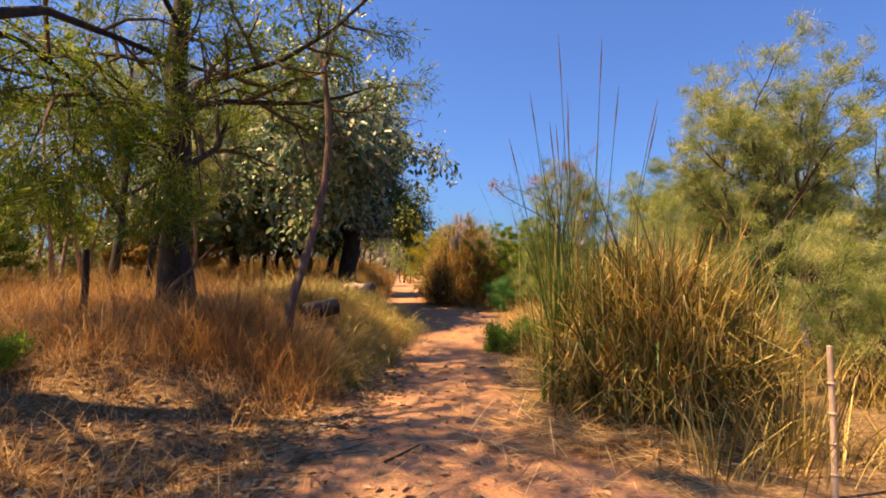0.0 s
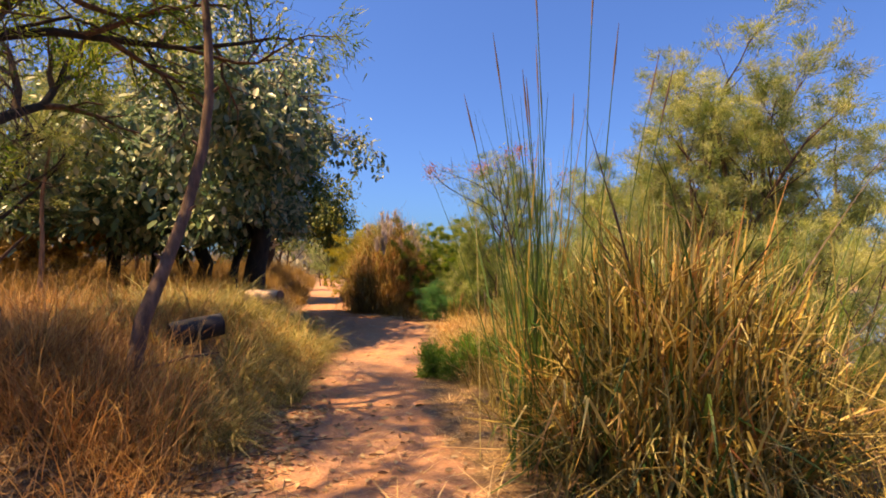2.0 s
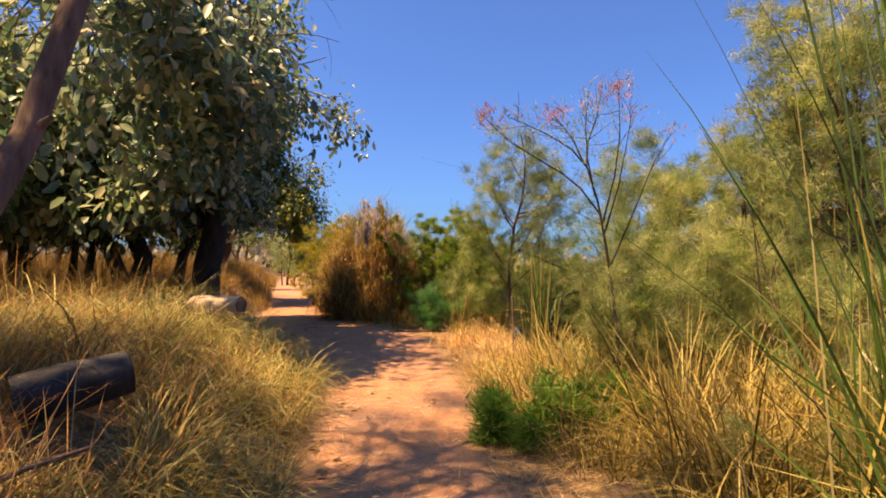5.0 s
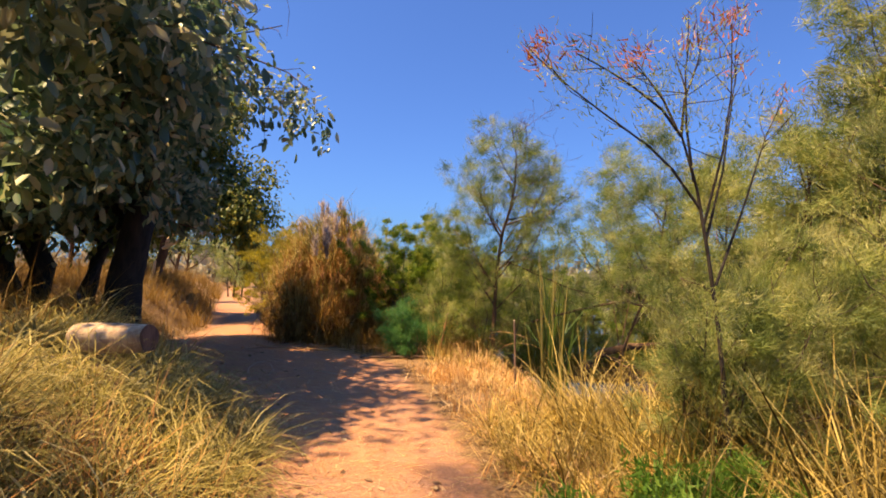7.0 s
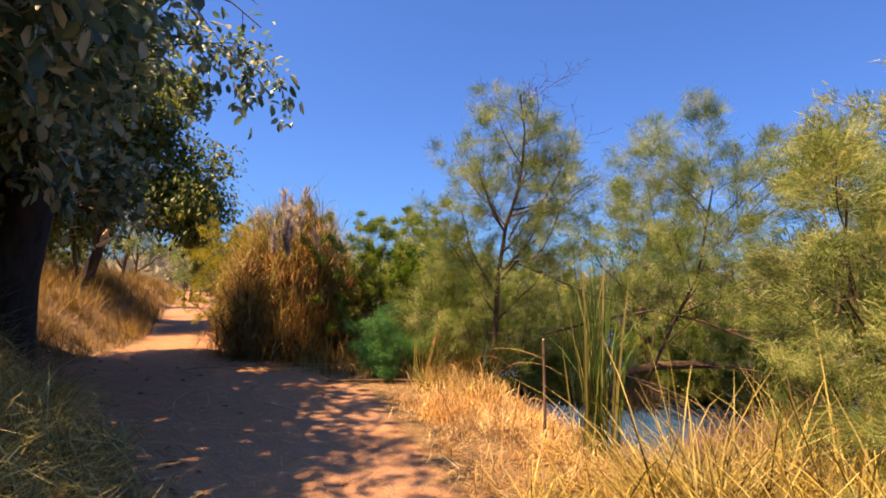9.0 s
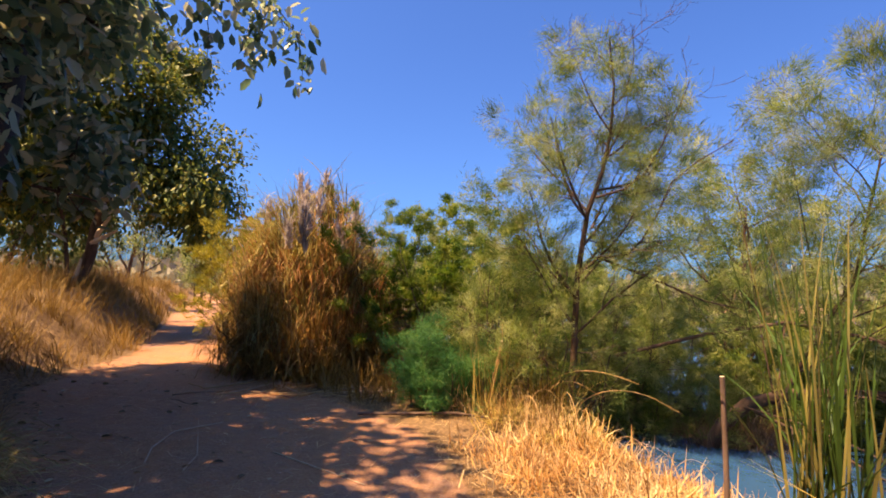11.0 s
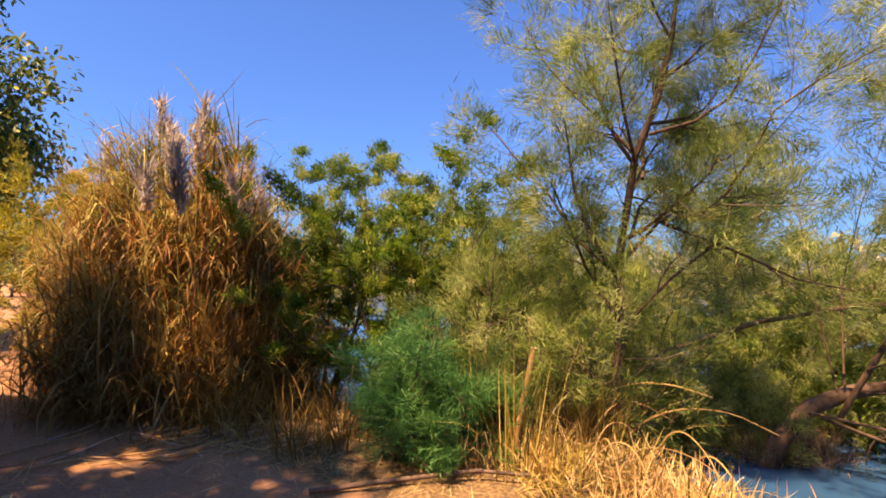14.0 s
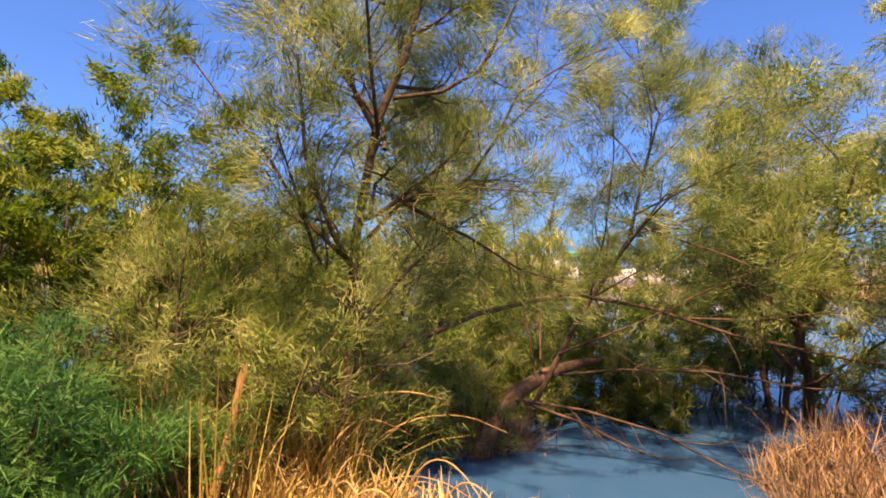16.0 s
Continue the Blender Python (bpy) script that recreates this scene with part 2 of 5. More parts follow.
def needles(rng, pts, dirs, n, length, loose, width, lift=0.1, reach=0.1):
    """Feathery sprays: n fine slivers round each point, swept along its direction."""
    p = np.repeat(pts, n, 0) + rng.normal(0, reach, (len(pts) * n, 3)) * np.array((1, 1, 0.8))
    d = unit(np.repeat(dirs, n, 0) + rng.normal(0, loose, p.shape) + np.array((0, 0, lift)))
    L = rng.uniform(0.5, 1.25, len(p)) * length
    side = unit(np.cross(d, rng.normal(0, 1, p.shape)))
    w = (rng.uniform(0.45, 0.8, len(p)) * width)[:, None]
    v = np.stack((p - side * w, p + side * w, p + d * L[:, None]), 1)
    return v.reshape(-1, 3), np.arange(len(p) * 3).reshape(-1, 3)


def leaves(rng, pts, dirs, n, size, loose, droop=0.25, reach=0.2, broad=0.5):
    """Broad leaves, folded along the midrib, n round each point."""
    p = np.repeat(pts, n, 0) + rng.normal(0, reach, (len(pts) * n, 3))
    N = len(p)
    d = unit(np.repeat(dirs, n, 0) * 0.6 + rng.normal(0, loose, p.shape) - np.array((0, 0, droop)))
    L = (rng.uniform(0.6, 1.2, N) * size)[:, None]
    s = unit(np.cross(d, Z3 + rng.normal(0, 0.45, p.shape)))
    up = np.cross(s, d)
    w = L * broad * 0.5
    low, high, end = p + d * L * 0.3 + up * L * 0.05, p + d * L * 0.72 + up * L * 0.02, p + d * L - up * L * 0.12
    v = np.stack((p, low + s * w * 0.85, high + s * w * 0.85, end, high - s * w * 0.85, low - s * w * 0.85), 1)
    i = np.arange(N)[:, None] * 6
    q = np.stack((i + np.array((0, 1, 2, 3)), i + np.array((0, 3, 4, 5))), 1)
    return v.reshape(-1, 3), q.reshape(-1, 4)


def thing(name, base, label, category, group="", kind=""):
    root = new(name)
    root.empty_display_size = 0.2
    root.location = base
    return tagged(root, label, category, group, kind)


def part(name, vq, material, parent, label="", smooth=False, kind=""):
    ob = new(name, quad_mesh(name, vq[0], vq[1], material, smooth))
    ob.parent = parent
    return tagged(ob, label, "", "", kind)


def stuff(name, vq, material, label, category):
    return tagged(new(name, quad_mesh(name, vq[0], vq[1], material)), label, category, "", "stuff")


def wander(rng, p, d, L, k, wob, lift):
    pts, d = [np.array(p, float)], unit(d)
    for _ in range(k):
        d = unit(d + rng.normal(0, wob, 3) + np.array((0, 0, lift)))
        pts.append(pts[-1] + d * L / k)
    return np.array(pts)


def grow(rng, P, r0, r1, spec, level, out):
    """Branches of a branch: out[level] takes (points, radii). spec: count, length ratio, angle, wobble, lift, first fraction."""
    k = len(P) - 1
    out[level].append((P, np.linspace(r0, r1, k + 1) ** 1.0))
    if level + 1 >= len(out):
        return
    n, ratio, ang, wob, lift, first = spec[level]
    L = np.linalg.norm(np.diff(P, axis=0), axis=1).sum()
    turn = rng.uniform(0, 6.28)
    for j in range(n):
        s = first + (1 - first) * (j + rng.uniform(0.2, 0.9)) / n
        f = min(s * k, k - 1e-3)
        i = int(f)
        p = P[i] + (P[i + 1] - P[i]) * (f - i)
        d = unit(P[i + 1] - P[i])
        a = turn + j * 2.4 + rng.normal(0, 0.4)
        e1 = unit(np.cross(d, (0.31, 0.74, 0.6)))
        perp = e1 * math.cos(a) + np.cross(d, e1) * math.sin(a)
        th = radians(ang) * rng.uniform(0.75, 1.25)
        r = r0 + (r1 - r0) * s
        grow(rng, wander(rng, p, d * math.cos(th) + perp * math.sin(th), L * ratio * rng.uniform(0.7, 1.15) * (1.15 - 0.4 * s), 5, wob, lift), r * 0.62, r * 0.2, spec, level + 1, out)


def wood(out, root, bark, twig_bark, sides=8, fork_level=1):
    """Trunks and limbs as parts of their own, all finer branches joined."""
    for P, R in out[0]:
        part("trunk", tubes(P[None], R[None], 10), bark, root, smooth=True)
    for P, R in out[1]:
        part("limb", tubes(P[None], R[None], sides), bark, root, smooth=True)
    fine = [b for lev in out[2:] for b in lev]
    if fine:
        byk = [tubes(np.array([P[::2 if i else 1] for P, R in lev]), np.maximum(np.array([R[::2 if i else 1] for P, R in lev]), 0.0022), 3) for i, lev in enumerate(out[2:]) if lev]
        part("branchwork", joined(byk), twig_bark, root, kind="stuff")


def tips(out, levels, rng, per=4):
    pts, dirs = [], []
    for lev in levels:
        for P, R in out[lev]:
            for f in rng.uniform(0.25, 1.0, per) * (len(P) - 1.001):
                i = int(f)
                pts.append(P[i] + (P[i + 1] - P[i]) * (f - i))
                dirs.append(P[i + 1] - P[i])
    return np.array(pts), unit(np.array(dirs))


def puffs(out, levels, rng, per=2, bare=0.25):
    """Places for tufts towards the ends of the branches, with some branches left bare."""
    pts, dirs = [], []
    for lev in levels:
        for P, R in out[lev]:
            if rng.uniform() < bare:
                continue
            for f in rng.uniform(0.5, 1.0, per) * (len(P) - 1.001):
                i = int(f)
                pts.append(P[i] + (P[i + 1] - P[i]) * (f - i))
                dirs.append(P[i + 1] - P[i])
    return np.array(pts), unit(np.array(dirs))


# ---- the lie of the land ----
EDGE_Y = (-30, 3, 5, 6, 9, 12, 14, 17, 20, 22, 24, 30, 38, 47, 100)
EDGE_L = (-1.6, -1.5, -1.25, -1.1, -0.7, -0.6, -0.9, -2.2, -3.0, -2.9, -2.5, -3.0, -3.7, -4.3, -8)
EDGE_R = (1.8, 1.7, 0.95, 0.72, 0.68, 1.2, 1.4, 1.6, 0.5, -0.3, -0.65, -1.2, -1.95, -2.1, -5.8)
SHORE_Y = (-60, 4, 8, 11, 14, 16, 18, 19.5, 22, 25, 35, 60, 90)
SHORE_X = (60, 14, 8, 4.8, 4.0, 4.0, 4.2, 3.5, 2.9, 3.0, 3.2, 9, 70)
WATER_Z = -0.42


def left_of(y):
    return np.interp(y, EDGE_Y, EDGE_L)


def right_of(y):
    return np.interp(y, EDGE_Y, EDGE_R)


def step(t):
    t = np.clip(t, 0, 1)
    return t * t * (3 - 2 * t)


def rough_land(x, y):
    return np.sin(x * 1.9 + 0.7 * np.sin(y * 1.3)) * np.sin(y * 1.6 + 1.1 * np.sin(x * 0.8)) + 0.5 * np.sin(x * 4.3 + y * 2.9) * np.sin(y * 3.9 - x * 1.7)


def land(x, y):
    x, y = np.asarray(x, float), np.asarray(y, float)
    dl, dr = left_of(y) - x, x - right_of(y)
    top = np.interp(y, (0, 3.5, 7, 14, 18, 24, 30, 60), (0.1, 0.35, 0.85, 0.8, 0.85, 1.2, 1.35, 1.1))
    z = top * step(dl / np.interp(y, (4, 8, 16, 22), (3.2, 1.9, 1.5, 2.0)))
    z = z * np.where(x < -14, 1 - 0.6 * step((-14 - x) / 20), 1)
    sx = np.interp(y, SHORE_Y, SHORE_X)
    z = z - 1.0 * step((x - sx + 1.0) / 1.7) * (1 - step((x - 48) / 14)) * (dr > 0)
    off = step(np.maximum(dl, dr) / 0.8)
    return z + rough_land(x, y) * (0.012 + 0.035 * off) + 0.01 * np.sin(x * 9 + y * 3) * np.sin(y * 7 - 2 * x)


def spaced(parts):
    return np.unique(np.concatenate([np.arange(a, b, s) for a, b, s in parts]))


gx = spaced([(-2500, -300, 400), (-300, -40, 26), (-40, -10, 1.5), (-10, -4, 0.3), (-4, 5.5, 0.13), (5.5, 12, 0.5), (12, 64, 2.5), (64, 300, 26), (300, 2600, 400)])
gy = spaced([(-2500, -300, 400), (-300, -20, 20), (-20, 0, 1.0), (0, 26, 0.14), (26, 50, 0.4), (50, 110, 3), (110, 300, 24), (300, 2600, 400)])
GX, GY = np.meshgrid(gx, gy, indexing="ij")
gi = (np.arange(len(gx) - 1)[:, None] * len(gy) + np.arange(len(gy) - 1)[None, :]).ravel()
ground_me = quad_mesh("ground", np.stack((GX, GY, land(GX, GY)), -1), np.stack((gi, gi + len(gy), gi + len(gy) + 1, gi + 1), -1), EARTH, True)
trod = ground_me.attributes.new("trodden", "FLOAT", "POINT")
trod.data.foreach_set("value", step(np.minimum(GX - left_of(GY), right_of(GY) - GX) / 0.7 + 0.5).ravel().astype(np.float32))
tagged(new("ground", ground_me), "trodden reddish dirt track between banks of dry litter", "ground", "", "structure")
tagged(new("water", quad_mesh("water", [(1.5, -60, WATER_Z), (75, -60, WATER_Z), (75, 100, WATER_Z), (1.5, 100, WATER_Z)], [(0, 1, 2, 3)], WATER)),
       "still blue-grey pond water below the bank", "pond", "", "structure")

# ---- trees ----


def feathery(name, seed, base, height, trunks, label, foliage=TAMARISK, bark=BARK_BROWN, n=52, per=2, length=0.085, width=0.011, low=0.25, ang=46, counts=(10, 6, 4), lift=0.06, reach=0.07, spread_out=0.38, group="feathery trees"):
    """A tamarisk: trunks given as (dx, dy, lean x, lean y, share of height, radius)."""
    rng = np.random.default_rng(seed)
    root = thing(name, base, label, "tree" if height > 3 else "shrub", group)
    out = [[], [], [], []]
    spec = [(counts[0], spread_out, ang, 0.16, lift, low), (counts[1], 0.5, ang, 0.2, 0.05, 0.25), (counts[2], 0.55, 45, 0.2, 0.0, 0.2)]
    for dx, dy, lx, ly, share, r in trunks:
        P = wander(rng, (dx, dy, -0.25), (lx, ly, 1), height * share * 0.92 + 0.25, 8, 0.09, 0.05)
        grow(rng, P, r, r * 0.25, spec, 0, out)
    wood(out, root, bark, BARK_TWIG)
    p, d = puffs(out, (2, 3), rng, per, 0.25 if per > 1 else 0.5)
    part("crown", needles(rng, p, d, n, length, 0.62, width, 0.1, reach), foliage, root)
    return root


def shrub(name, seed, base, height, radius, foliage, label, stems=8, n=20, length=0.1, width=0.011, category="shrub", per=3):
    """A low feathery bush from many thin stems."""
    rng = np.random.default_rng(seed)
    root = thing(name, base, label, category, "shrubs by the track")
    out = [[], [], []]
    for i in range(stems):
        a, t = rng.uniform(0, 6.28), rng.uniform(0.1, 1.0) * radius / height * 1.2
        P = wander(rng, (0.25 * radius * math.cos(a), 0.25 * radius * math.sin(a), -0.15), (math.cos(a) * t, math.sin(a) * t, 1), height * rng.uniform(0.65, 1.0), 6, 0.12, 0.02)
        grow(rng, P, 0.012 + 0.006 * height, 0.004, [(6, 0.45, 45, 0.2, 0.05, 0.15), (4, 0.5, 45, 0.2, 0.0, 0.2)], 0, out)
    part("stem_tangle", joined([tubes(np.array([b[0][::2] for b in lev]), np.array([b[1][::2] for b in lev]), 3) for lev in out]), BARK_TWIG, root, kind="stuff")
    p, d = puffs(out, (1, 2), rng, per)
    part("foliage", needles(rng, p, d, n, length, 0.5, width, 0.12, 0.055), foliage, root)
    return root


def at(x, y, up=0.0):
    return (x, y, float(land(x, y)) + up)


# dark feathery tree on the bank, with a heavy bough over the track
def bank_tree():
    rng = np.random.default_rng(5)
    root = thing("feathery_tree", at(-3.85, 7.6), "dark-trunked feathery tree with a heavy bough, on the bank", "tree", "feathery trees")
    out = [[], [], [], []]
    spec = [(9, 0.42, 60, 0.18, 0.03, 0.36), (7, 0.5, 50, 0.2, -0.02, 0.2), (5, 0.5, 45, 0.2, -0.05, 0.2)]
    P = np.array([(0.05, 0, -0.3), (0.03, 0, 0.2), (-0.02, 0, 0.9), (0.02, 0.03, 1.7), (0.0, 0.02, 2.6), (-0.05, 0.0, 3.6), (0.02, 0.1, 4.8), (-0.1, 0.1, 6.2), (0.1, 0.2, 7.6)])
    grow(rng, P, 0.24, 0.06, spec, 0, out)
    out[0][0] = (P, np.array((0.36, 0.27, 0.2, 0.18, 0.17, 0.15, 0.12, 0.09, 0.05)))
    bough = np.array([(0.05, 0, 2.9), (0.35, -0.05, 3.3), (0.9, -0.15, 3.38), (1.6, -0.25, 3.55), (2.3, -0.3, 3.95), (2.9, -0.3, 4.5)])
    grow(rng, bough, 0.1, 0.03, [None, (9, 0.42, 55, 0.2, -0.03, 0.15), (5, 0.5, 45, 0.2, -0.05, 0.2)], 1, out)
    bough2 = np.array([(0.0, 0, 2.2), (-0.6, -0.3, 2.9), (-1.2, -0.6, 3.1), (-1.9, -0.9, 3.2), (-2.6, -1.2, 3.0), (-3.2, -1.3, 2.6)])
    grow(rng, bough2, 0.08, 0.02, [None, (10, 0.4, 55, 0.2, -0.05, 0.1), (5, 0.5, 45, 0.2, -0.06, 0.2)], 1, out)
    for Q in (
        np.array([(0.0, 0, 2.0), (0.3, -0.4, 2.5), (0.6, -0.8, 2.5), (0.8, -1.1, 2.1), (0.9, -1.2, 1.6)]),
        np.array([(0.0, 0, 1.9), (-0.4, -0.4, 2.4), (-0.8, -0.7, 2.4), (-1.1, -0.9, 2.0), (-1.2, -1.0, 1.5)]),
        np.array([(0.0, 0, 2.6), (-0.7, -0.8, 3.3), (-1.3, -1.2, 3.3), (-1.8, -1.5, 2.8), (-2.0, -1.7, 2.2)]),
        np.array([(0.0, 0, 1.7), (0.2, -0.5, 2.2), (0.3, -0.9, 2.1), (0.35, -1.2, 1.6), (0.35, -1.3, 1.1)]),
        np.array([(0.0, 0, 2.3), (-0.2, -0.6, 2.8), (-0.4, -1.1, 2.7), (-0.5, -1.4, 2.2), (-0.5, -1.5, 1.6)]),
        np.array([(0.0, 0, 3.2), (0.4, -0.6, 3.7), (0.8, -1.1, 3.6), (1.0, -1.4, 3.1), (1.1, -1.5, 2.5)]),
        np.array([(0.0, 0, 2.9), (0.6, 0.5, 3.4), (1.2, 0.9, 3.3), (1.5, 1.1, 2.8), (1.6, 1.2, 2.2)]),
    ):
        grow(rng, Q, 0.04, 0.01, [None, (9, 0.36, 50, 0.2, -0.08, 0.2), (5, 0.5, 45, 0.2, -0.08, 0.2)], 1, out)
    out[1] = [(P, R * 0.6) for P, R in out[1]]
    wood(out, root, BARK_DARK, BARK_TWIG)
    p, d = tips(out, (2, 3), rng, 4)
    keep = (p[:, 2] > 1.0) & ((p[:, 0] < 0.7) | (p[:, 2] > 3.3))
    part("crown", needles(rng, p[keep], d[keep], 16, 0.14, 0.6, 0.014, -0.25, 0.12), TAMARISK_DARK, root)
    part("fallen_limb", tubes(np.array([[(0.05, -0.5, 0.0), (0.12, -0.35, 0.35), (0.38, -0.3, 0.6), (0.7, -0.3, 0.95)]]), np.array([[0.03, 0.03, 0.022, 0.01]]), 6), BARK_PALE, root, "pale dead limb leaning on the trunk", True)


bank_tree()
feathery("feathery_tree", 21, at(-7.2, 11.5), 6.5, [(0, 0, -0.1, 0, 1, 0.12), (0.5, 0.3, 0.15, 0.1, 0.8, 0.08)], "olive feathery tree in the dry grass", TAMARISK_DUSTY, BARK_DARK, n=20, width=0.014, length=0.13, low=0.3)
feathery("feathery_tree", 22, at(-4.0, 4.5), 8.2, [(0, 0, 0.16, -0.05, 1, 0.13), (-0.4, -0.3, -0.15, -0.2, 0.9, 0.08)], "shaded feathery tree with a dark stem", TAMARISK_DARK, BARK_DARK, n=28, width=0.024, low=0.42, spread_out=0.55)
# added out of view, only to cast shade on the near track
feathery("feathery_tree", 25, at(-3.7, 2.5), 7.2, [(0, 0, 0.05, 0.05, 1, 0.12), (-0.4, -0.3, -0.1, -0.2, 0.9, 0.08)], "unseen feathery tree added to shade the start of the track", TAMARISK_DARK, BARK_DARK, n=26, width=0.03, length=0.13, low=0.55, spread_out=0.5)
# another shadow-caster beyond the view, added to darken the left-hand litter
feathery("feathery_tree", 26, at(-6.6, 3.2), 6.6, [(0, 0, 0.05, 0.0, 1, 0.12), (-0.4, 0.3, -0.1, 0.1, 0.9, 0.08)], "unseen feathery tree added to shade the litter", TAMARISK_DARK, BARK_DARK, n=13, width=0.03, length=0.13, low=0.5, spread_out=0.5)
feathery("feathery_tree", 23, at(-10.5, 16.5), 7.0, [(0, 0, 0.05, 0, 1, 0.14), (0.7, 0.2, 0.2, 0, 0.8, 0.1)], "yellow-green feathery tree at the wood's edge", TAMARISK_DUSTY, BARK_BROWN, n=14, width=0.022, length=0.18)
feathery("feathery_tree", 24, at(-9.0, 24.0), 6.0, [(0, 0, 0.02, 0, 1, 0.09), (-0.7, 0.4, -0.1, 0, 0.9, 0.07)], "yellowish feathery tree behind the broad-leaved tree", TAMARISK, BARK_BROWN, n=14, width=0.022, length=0.18, low=0.2)


# bare leaning stem on the bank
def dead_stem():
    rng = np.random.default_rng(9)
    b = np.array(at(-2.05, 7.05))
    root = thing("dead_tree", b, "bare grey-brown leaning dead stem in the grass", "dead tree")
    P = np.array([(-2.12, 7.0, b[2] - 0.2), (-2.02, 7.05, 1.05), (-1.93, 7.35, 1.6), (-1.85, 7.6, 2.1), (-1.74, 7.75, 2.8), (-1.7, 7.8, 3.4), (-1.74, 7.85, 4.0), (-1.8, 7.9, 4.5)]) - b
    part("trunk", tubes(P[None], np.array([[0.075, 0.07, 0.062, 0.058, 0.054, 0.05, 0.046, 0.04]]), 9), BARK_PALE, root, smooth=True)
    for e in ((-0.35, 0.1, 1.0), (0.12, 0.1, 1.1), (0.35, -0.1, 0.9)):
        Q = wander(rng, P[-1], e, 1.5, 6, 0.1, 0.05)
        part("limb", tubes(Q[None], np.linspace(0.032, 0.008, 7)[None], 6), BARK_PALE, root, smooth=True)
    for i, k in enumerate((2, 3, 4, 5)):
        side = np.array((0.08 if i % 2 else -0.08, -0.02, 0.06))
        part("stub", tubes(np.array([[P[k], P[k] + side * 0.8, P[k] + side * 1.3]]), np.array([[0.022, 0.02, 0.014]]), 6), BARK_PALE, root)


dead_stem()


def cut_log(name, a, b, r, bark, face, label):
    """A sawn log from a to b (its cut face), with an uneven skin and a ringed end."""
    rng = np.random.default_rng(int(r * 1000))
    a, b = np.array(a, float), np.array(b, float)
    root = thing(name, a, label, "log", "logs in the grass")
    d, s, K = unit(b - a), 18, 9
    u = unit(np.cross(d, Z3))
    w = np.cross(u, d)
    ang = np.arange(s) / s * 2 * math.pi
    lump = 1 + 0.07 * np.sin(ang * 2 + 1) + 0.04 * np.sin(ang * 5) + rng.normal(0, 0.018, s)
    rings = []
    for k in range(K):
        f = k / (K - 1)
        rr = r * lump * (1 + 0.05 * math.sin(5 * f)) * (0.97 if k == K - 1 else 1.0)
        rings.append((b - a) * f + rr[:, None] * (u * np.cos(ang)[:, None] + w * np.sin(ang)[:, None]))
    v = np.concatenate(rings)
    q = [(k * s + i, k * s + (i + 1) % s, (k + 1) * s + (i + 1) % s, (k + 1) * s + i) for k in range(K - 1) for i in range(s)]
    part("bark", (v, q), bark, root, smooth=True)
    outer = rings[-1] + d * 0.004
    c = outer.mean(0)
    fv, fq, steps = [], [], 5
    for j in range(steps):
        fv.append(c + (outer - c) * (1 - j / steps) + d * 0.004 * (j % 2))
    fv.append(np.repeat((c + d * 0.003)[None], s, 0))
    fq = [(j * s + i, j * s + (i + 1) % s, (j + 1) * s + (i + 1) % s, (j + 1) * s + i) for j in range(steps) for i in range(s)]
    part("cut_face", (np.concatenate(fv), fq), face, root, "sawn end")


cut_log("log", (-2.2, 8.28, 0.78), (-1.72, 8.55, 0.88), 0.15, CHAR, CHAR, "short blackened log with a sawn end, lying in grass")
cut_log("log", (-2.3, 12.75, 0.98), (-1.66, 12.5, 1.0), 0.15, BARK_GREY, BARK_PALE, "pale sawn log with a weathered end, on the grassy bank")


